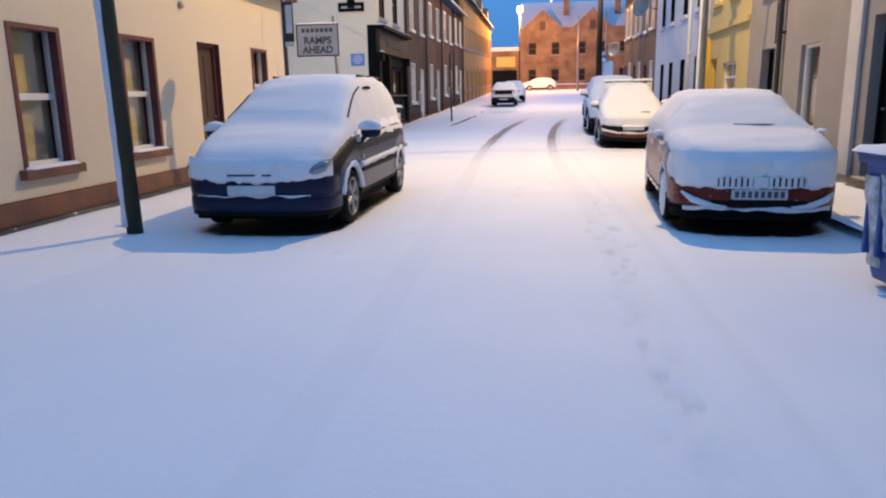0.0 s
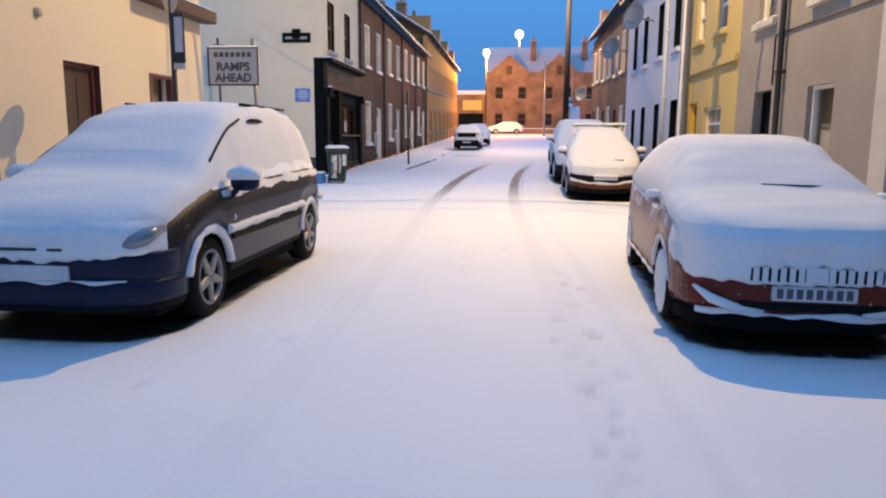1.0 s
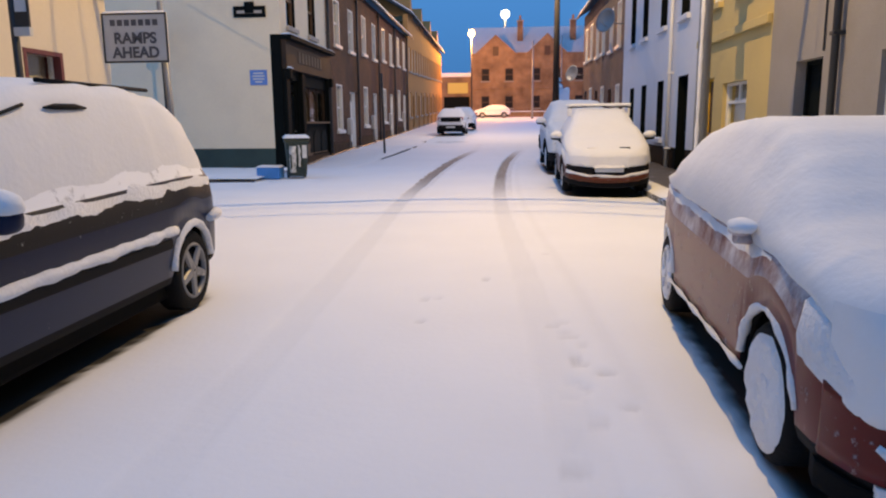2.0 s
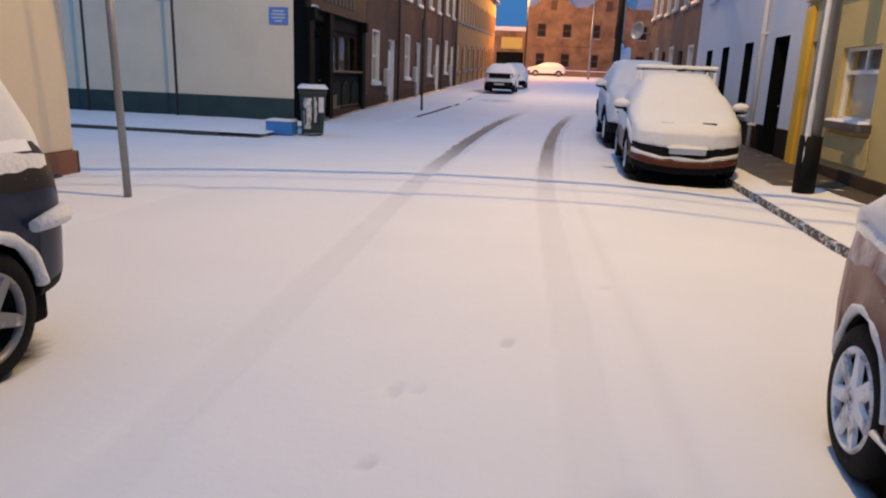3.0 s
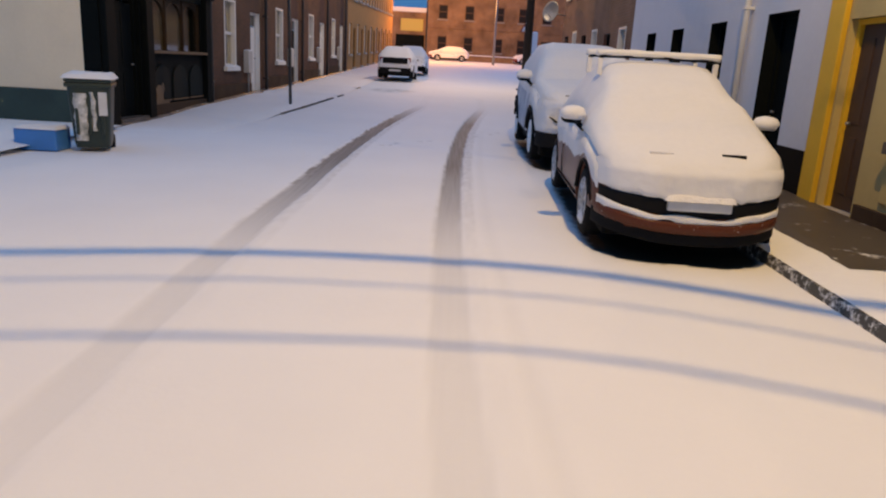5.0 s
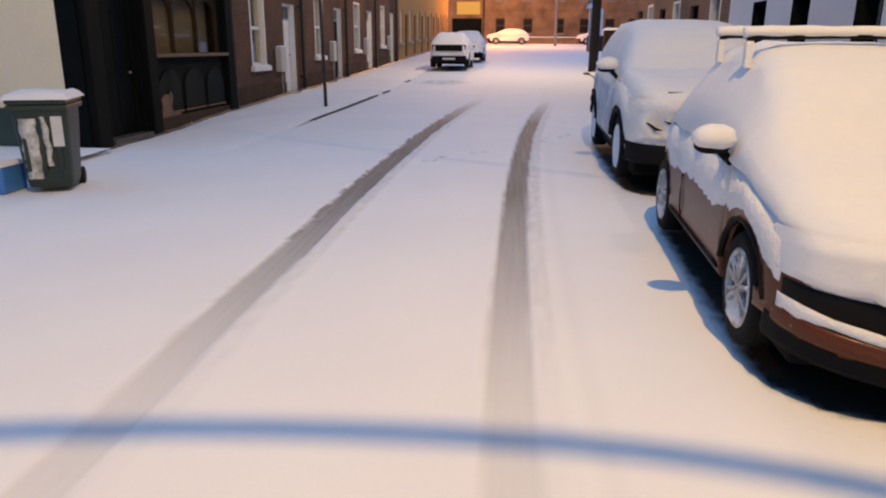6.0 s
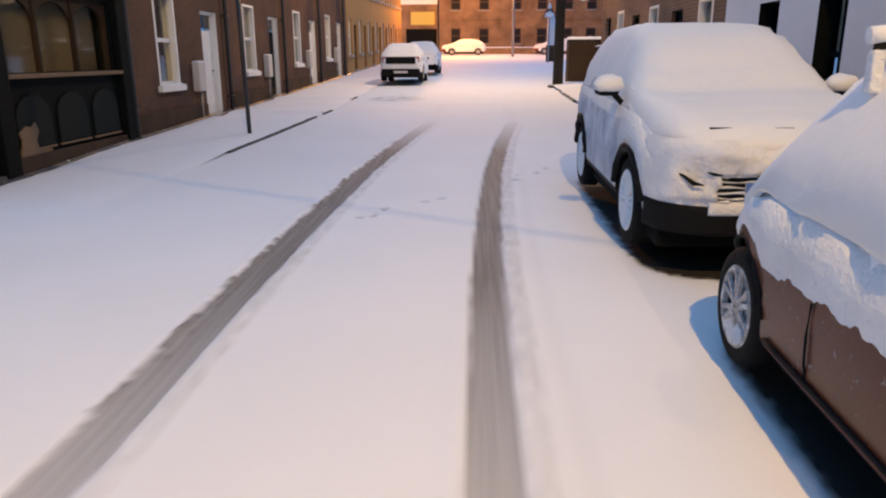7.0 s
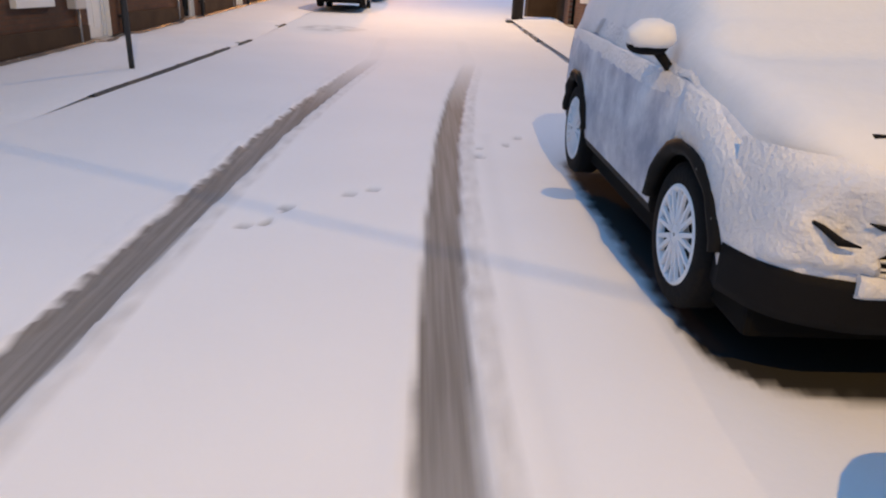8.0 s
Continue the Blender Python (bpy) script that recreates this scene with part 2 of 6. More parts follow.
def rod(bm, a, b, r0, r1=None, sides=12, cap=True):
    """A round bar from a to b."""
    a, b = Vector(a), Vector(b)
    r1 = r0 if r1 is None else r1
    turn = (b - a).to_track_quat("Z", "Y").to_matrix()
    rings = []
    for p, r in ((a, r0), (b, r1)):
        rings.append([bm.verts.new(p + turn @ Vector((r * math.cos(2 * math.pi * k / sides), r * math.sin(2 * math.pi * k / sides), 0))) for k in range(sides)])
    for k in range(sides):
        j = (k + 1) % sides
        f = bm.faces.new((rings[0][k], rings[0][j], rings[1][j], rings[1][k]))
        f.smooth = True
    if cap:
        bm.faces.new(rings[0][::-1])
        bm.faces.new(rings[1])
    return bm


def lathe(bm, profile, sides=28, m=None, mat=0, caps=True):
    """Turns (radius, height) pairs round z; m moves the result."""
    m = m or Matrix()
    rings = [[bm.verts.new(m @ Vector((r * math.cos(2 * math.pi * k / sides), r * math.sin(2 * math.pi * k / sides), h))) for k in range(sides)] for r, h in profile]
    for a, b in zip(rings, rings[1:]):
        for k in range(sides):
            j = (k + 1) % sides
            f = bm.faces.new((a[k], a[j], b[j], b[k]))
            f.smooth, f.material_index = True, mat
    for ring, flip in (((rings[0], True), (rings[-1], False)) if caps else ()):
        f = bm.faces.new(ring[::-1] if flip else ring)
        f.material_index = mat
    return bm


def ground_z(y):
    """The street is level at first and climbs gently further on."""
    if y < 14:
        return 0.0
    if y < 36:
        return 0.00068 * (y - 14) ** 2
    return 0.329 + 0.03 * (y - 36)


def snow_pad(bm, x0, x1, y0, y1, z, thick=0.05, cell=0.06, rough=0.3, seed=0.0, follow=None):
    """A cushion of lying snow with rounded, uneven edges; follow gives the height it lies on."""
    nx, ny = max(2, int((x1 - x0) / cell)), max(2, int((y1 - y0) / cell))
    nx, ny = min(nx, 90), min(ny, 120)
    grid = []
    for i in range(nx + 1):
        row = []
        for j in range(ny + 1):
            x, y = x0 + (x1 - x0) * i / nx, y0 + (y1 - y0) * j / ny
            edge = min(x - x0, x1 - x, y - y0, y1 - y)
            h = thick * min(1.0, (max(edge, 0.0) / max(thick, 0.01)) ** 0.5)
            h *= 1 + rough * noise.noise((x * 5 + seed, y * 5, seed))
            row.append(bm.verts.new((x, y, (follow(x, y) if follow else z) + (h if edge > 1e-6 else -0.004))))
        grid.append(row)
    for i in range(nx):
        for j in range(ny):
            f = bm.faces.new((grid[i][j], grid[i + 1][j], grid[i + 1][j + 1], grid[i][j + 1]))
            f.smooth = True
    return bm


# ---- ground ----
def track_x(y):
    """The middle of the right-hand wheel track along the street."""
    return float(np.interp(y, (-5, 5, 12.8, 17.8, 21, 24.9, 27, 29.7, 32.5, 36), (0.45, 0.33, 0.1, -0.12, -0.185, -0.145, -0.09, 0.03, 0.26, 0.66)))


# where someone has crossed the snow: place, turn and depth of each print; depth also greys its colour
STEPS = [(-1.42, 26.87, 0.5, 0.62), (-1.28, 26.96, -0.4, 0.62), (-1.2, 27.27, 0.2, 0.62), (-0.77, 27.63, 0.6, 0.5), (-0.61, 27.78, -0.5, 0.5), (0.33, 28.99, 0.4, 0.55), (0.36, 29.32, 0.2, 0.55),
         (0.64, 29.51, 0.3, 0.5), (0.8, 29.84, 0.0, 0.5), (-0.27, 13.05, 0.4, 0.2), (-0.73, 11.61, 0.2, 0.2), (-0.66, 12.32, -0.3, 0.12), (-0.76, 12.28, -0.5, 0.12), (-2.3, 7.55, 0.3, 0.15), (-1.76, 8.55, -0.3, 0.1), (0.36, 14.35, -0.2, 0.15)]
stepper = random.Random(8)
for k in range(62):
    STEPS.append((0.27 + stepper.uniform(-0.07, 0.09) + 0.12 * (stepper.random() ** 3) * stepper.choice((-1, 2)), 3.4 + 0.135 * k + stepper.uniform(-0.06, 0.06), stepper.uniform(-1.4, 1.4), 0.05 + 0.2 * stepper.random() ** 2))


# nose x, nose y, turn, length and bare width of the dry patch below each parked car
PARKED = [(-3.385, 8.28, 0.0, 4.3, 1.7), (1.74, 8.58, radians(-3.4), 4.05, 1.62), (1.88, 20.02, radians(-1.6), 3.9, 1.62), (1.96, 24.86, 0.0, 4.4, 1.8)]


def road_relief(x, y):
    """Height above the plain ground, how much wet slush shows, and how much bare asphalt."""
    h = 0.016 * noise.noise((x * 0.6, y * 0.6, 3)) + 0.003 * noise.noise((x * 2.3, y * 2.3, 7))
    slush = 0.0
    fade_in = float(np.interp(y, (9, 12, 17, 20, 22, 25), (0.0, 0.01, 0.07, 0.2, 0.6, 1.0)))
    fade_out = 1 - min(1.0, max(0.0, (y - 31.5) / 4.5))
    wet = wet0 = fade_in * fade_out
    for middle, half in ((track_x(y) + 0.02, 0.124), (track_x(y) - 1.775, 0.122)):
        d = abs(x - middle + 0.012 * noise.noise((y * 3, middle, 1))) / (half * (1 + (0.12 + 0.22 * wet0 * noise.noise((y * 4, middle, 4)) if x < middle < -1 else 0.05 * noise.noise((y * 4, middle, 6)))))
        core = max(0.0, min(1.0, (1.12 - d) / 0.22))
        h -= (0.005 + 0.024 * wet) * core
        if 1.1 < d < 1.9:
            h += 0.016 * wet * max(0.0, noise.noise((x * 14, y * 9, 5)) + 0.3)
        slush = max(slush, core * (0.03 + 0.95 * wet) if y < 40 else 0)
        u = (x - middle) / half
        if middle < -1 and y > 19 and -1.9 < u < 0:
            # the slush thrown up along the outer edge, ragged and dark
            rag = 1.25 + 0.45 * noise.noise((y * 2.2, 5, 1)) + 0.3 * noise.noise((y * 9, 5, 2))
            band = min(1.0, max(0.0, (rag + u) / 0.12)) * min(1.0, max(0.0, (-0.35 - u + 0.25 * noise.noise((y * 7, 2, 2))) / 0.15)) * min(1.0, (y - 19) / 4)
            slush = max(slush, wet * band * (1.0 + 0.35 * noise.noise((x * 20, y * 8, 4))))
            h += 0.02 * band * wet * (0.4 + noise.noise((x * 17, y * 12, 8)))
        if y > 15 and 0.9 < u < 2.3:
            slush = max(slush, wet * (0.2 + 0.22 * noise.noise((x * 16, y * 5, 9))) * min(1.0, (2.3 - u) / 0.25))
    faint = max(0.0, 1 - abs(x - track_x(y) - 0.42) / 0.09) * (1 if y < 30 else 0)
    h -= 0.005 * faint
    slush = max(slush, 0.06 * faint)
    for sx, sy, a, deep in STEPS:
        if abs(x - sx) < 0.2 and abs(y - sy) < 0.25:
            u, v = (x - sx) * math.cos(a) + (y - sy) * math.sin(a), (y - sy) * math.cos(a) - (x - sx) * math.sin(a)
            q = max(0.0, 1 - (u / 0.05) ** 2 - (v / 0.065) ** 2)
            h -= (0.012 + 0.03 * deep) * min(1, q * 3)
            slush = max(slush, deep * min(1, q * 3))
    # an uneven oval of greyer ground left of the tracks
    q = 1 - ((x + 2.55) / 0.95) ** 2 - ((y - 41.6) / 0.9) ** 2
    if q > 0:
        slush = max(slush, 0.4 * min(1, q * 2.5) * (0.6 + noise.noise((x * 4, y * 4, 2))))
    bare = 0.0
    for cx, cy, yaw, long, wide in PARKED:
        if abs(x - cx) < 2 and -0.5 < y - cy < long + 0.5:
            u = (x - cx) * math.cos(yaw) + (y - cy) * math.sin(yaw)
            v = (y - cy) * math.cos(yaw) - (x - cx) * math.sin(yaw)
            qu, qv = abs(u) - wide / 2 + 0.55, abs(v - long / 2) - (long / 2 - 0.02) + 0.55
            edge = 0.55 - math.hypot(max(qu, 0.0), max(qv, 0.0)) - min(0.0, max(qu, qv)) + 0.04 * noise.noise((x * 6, y * 6, 8)) + 0.03 * noise.noise((x * 19, y * 19, 3))
            bare = max(bare, min(1.0, max(0.0, edge / 0.09)))
    h -= 0.02 * bare
    slush = min(1.0, max(0.0, slush))
    return h, slush, bare


xs = sorted({round(v, 3) for v in (*np.linspace(-130, -8, 12), *np.arange(-8, -4.6, 0.3), *np.arange(-4.6, -2.6, 0.06), *np.arange(-2.6, 1.5, 0.035), *np.arange(1.5, 3, 0.06), *np.arange(3, 6, 0.3), *np.linspace(6, 130, 12))})
ys = sorted({round(v, 3) for v in (*np.linspace(-60, -2, 8), *np.arange(-2, 10, 0.12), *np.arange(10, 38, 0.07), *np.arange(38, 44, 0.2), *np.arange(44, 60, 0.8), *np.linspace(60, 420, 24))})
verts, wet, dry = [], [], []
for y in ys:
    for x in xs:
        near = -8 < x < 6 and -2 < y < 60
        h, sl, br = road_relief(x, y) if near else (0.0, 0.0, 0.0)
        verts.append((x, y, ground_z(y) + h))
        wet.append(sl)
        dry.append(br)
nxs = len(xs)
quads = [(j * nxs + i, j * nxs + i + 1, (j + 1) * nxs + i + 1, (j + 1) * nxs + i) for j in range(len(ys) - 1) for i in range(nxs - 1)]
me = bpy.data.meshes.new("ground")
me.from_pydata(verts, [], quads)
me.attributes.new("slush", "FLOAT", "POINT").data.foreach_set("value", wet)
me.attributes.new("bare", "FLOAT", "POINT").data.foreach_set("value", dry)
me.shade_smooth()
ROAD = material("road_snow", (0.86, 0.87, 0.89), 0.75)
rn, rl = ROAD.node_tree.nodes, ROAD.node_tree.links
at = rn.new("ShaderNodeAttribute")
at.attribute_name = "slush"
co = rn.new("ShaderNodeTexCoord")
mp = rn.new("ShaderNodeMapping")
mp.inputs["Scale"].default_value = (30, 0.7, 1)
streak = rn.new("ShaderNodeTexNoise")
streak.inputs["Scale"].default_value, streak.inputs["Detail"].default_value = 1.0, 6
rl.new(co.outputs["Object"], mp.inputs["Vector"])
rl.new(mp.outputs["Vector"], streak.inputs["Vector"])
st = rn.new("ShaderNodeMapRange")
st.inputs[1].default_value, st.inputs[2].default_value, st.inputs[3].default_value, st.inputs[4].default_value = 0.3, 0.7, 0.9, 1.04
rl.new(streak.outputs["Fac"], st.inputs[0])
mul = rn.new("ShaderNodeMath")
mul.operation = "MULTIPLY"
mul.use_clamp = True
rl.new(at.outputs["Fac"], mul.inputs[0])
rl.new(st.outputs[0], mul.inputs[1])
cm = rn.new("ShaderNodeMix")
cm.data_type = "RGBA"
soft = rn.new("ShaderNodeTexNoise")
soft.inputs["Scale"].default_value, soft.inputs["Detail"].default_value = 0.8, 5
rl.new(co.outputs["Object"], soft.inputs["Vector"])
sm = rn.new("ShaderNodeMix")
sm.data_type = "RGBA"
sm.inputs["A"].default_value, sm.inputs["B"].default_value = (0.87, 0.88, 0.9, 1), (0.79, 0.8, 0.83, 1)
rl.new(soft.outputs["Fac"], sm.inputs["Factor"])
rl.new(sm.outputs["Result"], cm.inputs["A"])
cm.inputs["B"].default_value = (0.17, 0.16, 0.155, 1)
rl.new(mul.outputs[0], cm.inputs["Factor"])
at2 = rn.new("ShaderNodeAttribute")
at2.attribute_name = "bare"
cm2 = rn.new("ShaderNodeMix")
cm2.data_type = "RGBA"
cm2.inputs["B"].default_value = (0.02, 0.019, 0.018, 1)
rl.new(cm.outputs["Result"], cm2.inputs["A"])
rl.new(at2.outputs["Fac"], cm2.inputs["Factor"])
rl.new(cm2.outputs["Result"], rn["Principled BSDF"].inputs["Base Color"])
gr = rn.new("ShaderNodeTexNoise")
gr.inputs["Scale"].default_value, gr.inputs["Detail"].default_value = 14, 7
rl.new(co.outputs["Object"], gr.inputs["Vector"])
bb = rn.new("ShaderNodeBump")
bb.inputs["Strength"].default_value, bb.inputs["Distance"].default_value = 0.13, 0.02
rl.new(gr.outputs["Fac"], bb.inputs["Height"])
rl.new(bb.outputs["Normal"], rn["Principled BSDF"].inputs["Normal"])
me.materials.append(ROAD)
tagged(new("ground", me), "snow-covered street with two dark slushy wheel tracks", "road", kind="structure")


def tube(bm, points, radii, sides=8):
    """One unbroken round strand through the points."""
    points = [Vector(p) for p in points]
    rings = []
    for i, p in enumerate(points):
        way = (points[min(i + 1, len(points) - 1)] - points[max(i - 1, 0)]).normalized()
        turn = way.to_track_quat("Z", "Y").to_matrix()
        r = radii[i] if isinstance(radii, (list, tuple)) else radii
        rings.append([bm.verts.new(p + turn @ Vector((r * math.cos(2 * math.pi * k / sides), r * math.sin(2 * math.pi * k / sides), 0))) for k in range(sides)])
    for a, b in zip(rings, rings[1:]):
        for k in range(sides):
            f = bm.faces.new((a[k], a[(k + 1) % sides], b[(k + 1) % sides], b[k]))
            f.smooth = True
    bm.faces.new(rings[0][::-1])
    bm.faces.new(rings[-1])
    return bm


KERB_SNOWY = dusted("snow_flecked_kerb", (0.06, 0.058, 0.055), 0.6, 9, 0.48, 0.6)


def pavement(name, x0, x1, y0, y1, rise, kerb_x=None, stones=(), stone_mat=None, label="snow-covered raised pavement beside the street", skew=0.0):
    """A footway under snow that rises rise(y) above the street; kerb_x is its street edge, stones the stretches where kerb stones show."""
    bm = bmesh.new()
    top = lambda x, y: ground_z(y) + rise(y) + 0.01 * noise.noise((x, y, 2))
    snow_pad(bm, x0, x1, y0, y1, 0, 0.03, 0.28, 0.2, x0, top)
    lean = lambda y: skew * (min(max(y, 28.0), 38.0) - 33.5)
    for v in bm.verts:
        v.co.x += lean(v.co.y) * (v.co.x - x0) / (x1 - x0)
    root = tagged(part(name, bm, SNOW_LYING), label, "pavement", kind="structure")
    if stones:
        side = 1 if kerb_x == x0 else -1
        me = finish("kerb_stone", B(-0.06, 0.06, -0.446, 0.446, -0.1, 0.09, 0.01), stone_mat or KERB)
        for s0, s1 in stones:
            y = s0 + 0.45
            while y < s1:
                st = new("kerb_stone", me)
                st.parent = root
                st.rotation_euler.z = -math.atan(skew)
                st.location = (kerb_x + lean(y) + side * (0.052 + 0.003 * math.sin(y * 7)), y, ground_z(y) - 0.09 + rise(y) - 0.014)
                y += 0.9
    return root


flush = lambda y: 0.0
corner = lambda y: float(np.interp(y, (29.6, 31.2, 36.3, 36.6, 37.0, 37.3, 37.9, 38.3, 41.0, 41.3, 41.9, 42.3), (0, 0.055, 0.06, 0.012, 0.012, 0.05, 0.05, 0.012, 0.012, 0.05, 0.05, 0.012)))
level = lambda y: 0.1
pavement("pavement_left", -6.36, -4.3, -12, 17.6, flush, label="snow-covered footway beside a cream house")
pavement("pavement_corner", -6.34, -4.08, 26.9, 60, corner, -4.08, ((31.2, 36.4), (37.2, 38.1), (41.2, 42.1)), skew=0.055)
pavement("pavement_side", -16, -6.05, 23.4, 26.9, lambda y: 0.08, label="snow-covered footway along a gable wall")
pavement("pavement_right", 2.64, 4.26, -12, 48, level, 2.64, ((12.0, 22.0), (40.5, 43.0)), KERB_SNOWY)
for x in np.arange(-16, -6.6, 0.9):
    tagged(part("kerb_side", B(x, x + 0.89, 23.36, 23.46, 0.0, 0.125 if x < -7 else 0.09, 0.01), KERB), "dark wet kerb stone along the side street", "kerb", kind="structure")
bm = bmesh.new()
snow_pad(bm, 3.7, 4.24, 10.0, 19.74, 0, 0.008, 0.1, 0.9, 5, lambda x, y: ground_z(y) + 0.134 + 0.016 * noise.noise((x * 3, y * 2, 9)))
snow_pad(bm, 3.05, 4.24, 19.75, 32.0, 0, 0.008, 0.1, 0.9, 5, lambda x, y: ground_z(y) + 0.137 + 0.016 * noise.noise((x * 3, y * 2, 9)))
tagged(part("bare_flagstones", bm, dusted("wet_flagstones", (0.075, 0.06, 0.045), 0.5, 3.5, 0.6, 0.7)), "bare wet flagstones along the foot of the houses", "pavement", kind="structure")



def bare_foot(X, side, y0, y1, rise, label):
    """The wet strip along the foot of a wall that the snow has not reached."""
    bm = bmesh.new()
    rows = []
    for y in np.arange(y0, y1, 0.12):
        wide = 0.13 + 0.06 * noise.noise((y * 0.9, X, 1)) + 0.04 * noise.noise((y * 4, X, 2))
        z = ground_z(y) + rise(y) + 0.046
        rows.append([bm.verts.new(p) for p in ((X, y, z + 0.012), (X + side * wide * 0.7, y, z + 0.008), (X + side * wide, y, z - 0.03))])
    for a, b in zip(rows, rows[1:]):
        for k in range(2):
            bm.faces.new((a[k], a[k + 1], b[k + 1], b[k]))
    bmesh.ops.recalc_face_normals(bm, faces=bm.faces)
    tagged(part("bare_foot", bm, dusted("wet_wall_foot", (0.02, 0.017, 0.014), 0.5, 9, 0.62, 0.72)), label, "pavement", kind="structure")


bare_foot(-6.36, 1, 27.0, 56.0, corner, "bare wet strip along the foot of a brick terrace")
bare_foot(-6.38, 1, 2.0, 17.4, flush, "bare wet strip along the foot of a cream house")

# ---- walls and openings ----
def wall(name, label, X, y0, y1, z0, z1, facing, mats, holes=(), thick=0.3, bands=()):
    """A wall in the plane x = X that faces +x or -x, with openings (y0, y1, z0, z1) through it; bands (z, material index) colour it from that height up."""
    bm = bmesh.new()
    back = X - facing * thick
    yc = sorted({y0, y1, *(h[0] for h in holes), *(h[1] for h in holes)})
    zc = sorted({z0, z1, *(h[2] for h in holes), *(h[3] for h in holes), *(b[0] for b in bands)})
    inside = lambda y, z: any(h[0] < y < h[1] and h[2] < z < h[3] for h in holes)

    def quad(pts, mat=0):
        f = bm.faces.new([bm.verts.new(p) for p in pts])
        f.material_index = mat

    for a, b in zip(yc, yc[1:]):
        for c, d in zip(zc, zc[1:]):
            if inside((a + b) / 2, (c + d) / 2):
                continue
            mat = 0
            for bz, bi in bands:
                if (c + d) / 2 > bz:
                    mat = bi
            quad([(X, a, c), (X, b, c), (X, b, d), (X, a, d)][::facing], mat)
            quad([(back, a, c), (back, b, c), (back, b, d), (back, a, d)][::-facing], mat)
    for h in holes:
        a, b, c, d = h
        for pts in ([(X, a, c), (X, a, d), (back, a, d), (back, a, c)], [(X, b, c), (back, b, c), (back, b, d), (X, b, d)],
                    [(X, a, c), (back, a, c), (back, b, c), (X, b, c)], [(X, a, d), (X, b, d), (back, b, d), (back, a, d)]):
            quad(pts, len(mats) - 1)
    for c, d in zip(zc, zc[1:]):
        mat = max([0] + [bi for bz, bi in bands if (c + d) / 2 > bz])
        quad([(X, y0, c), (X, y0, d), (back, y0, d), (back, y0, c)], mat)
        quad([(X, y1, c), (back, y1, c), (back, y1, d), (X, y1, d)], mat)
    quad([(X, y0, z1), (X, y1, z1), (back, y1, z1), (back, y0, z1)])
    bmesh.ops.recalc_face_normals(bm, faces=bm.faces)
    return tagged(part(name, bm, mats), label, "wall", kind="structure")


COUNT = {"window": 0, "door": 0}


def window(X, y0, y1, z0, z1, facing, frame_mat=None, kind="sash", depth=0.12, backing=None, sill=None, surround=None, label="white sash window in a plain wall", snow=True, deep_sill=0.1):
    """A window in an opening of a wall x = X. Parts: frame, panes, backing sheet (curtain, blind or near-black for an
    unlit room), sill, surround.
    """
    COUNT["window"] += 1
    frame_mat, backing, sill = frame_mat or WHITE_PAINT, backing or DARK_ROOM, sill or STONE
    root = thing("window_%d" % COUNT["window"], label, "window", pose(X, (y0 + y1) / 2, z0), kind="structure")
    w, h, s = (y1 - y0) / 2, z1 - z0, facing
    fx = lambda d: -s * d
    bars = lambda bm, d0, d1, a, b, c, d: box(bm, min(fx(d0), fx(d1)), max(fx(d0), fx(d1)), a, b, c, d, 0.004)
    f = bmesh.new()
    t = 0.055
    for a, b, c, d in ((-w, -w + t, 0, h), (w - t, w, 0, h), (-w + t, w - t, 0, t * 1.3), (-w + t, w - t, h - t, h)):
        bars(f, depth - 0.04, depth + 0.05, a, b, c, d)
    if kind == "sash":
        bars(f, depth - 0.03, depth + 0.04, -w + t, w - t, h * 0.5 - 0.04, h * 0.5 + 0.04)
        panes = [(t * 1.3, h * 0.5 - 0.04), (h * 0.5 + 0.04, h - t)]
    elif kind == "transom":
        bars(f, depth - 0.03, depth + 0.04, -w + t, w - t, h * 0.66 - 0.03, h * 0.66 + 0.03)
        bars(f, depth - 0.025, depth + 0.035, -0.025, 0.025, h * 0.66 + 0.03, h - t)
        panes = [(t * 1.3, h * 0.66 - 0.03), (h * 0.66 + 0.03, h - t)]
    else:
        panes = [(t * 1.3, h - t)]
    part("window_frame", f, frame_mat, root)
    for c, d in panes:
        bm = bmesh.new()
        bars(bm, depth + 0.002, depth + 0.008, -w + t, w - t, c, d)
        g = part("pane", bm, GLASS, root)
        g.visible_shadow = False
    # sheet behind the panes; without a curtain its near-black paints the room's shade
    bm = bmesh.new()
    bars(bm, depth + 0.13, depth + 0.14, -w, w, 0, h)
    part("backing_sheet", bm, backing, root)
    if sill:
        bm = bmesh.new()
        box(bm, min(fx(-deep_sill), fx(depth - 0.05)), max(fx(-deep_sill), fx(depth - 0.05)), -w - 0.09, w + 0.09, -0.12, 0.0, 0.012)
        part("sill", bm, sill, root)
        if snow:
            bm = bmesh.new()
            snow_pad(bm, min(fx(-deep_sill), fx(depth - 0.05)), max(fx(-deep_sill), fx(depth - 0.05)), -w, w, 0.0, 0.03, 0.05, 0.5, y0)
            part("snow", bm, SNOW, root)
    if surround:
        bm = bmesh.new()
        r = 0.012
        for a, b, c, d in ((-w - 0.0, -w + 0.07, 0, h), (w - 0.07, w + 0.0, 0, h), (-w + 0.07, w - 0.07, h - 0.06, h)):
            bars(bm, -r, depth - 0.045, a, b, c, d)
        part("surround", bm, surround, root, "painted reveal")
    return root


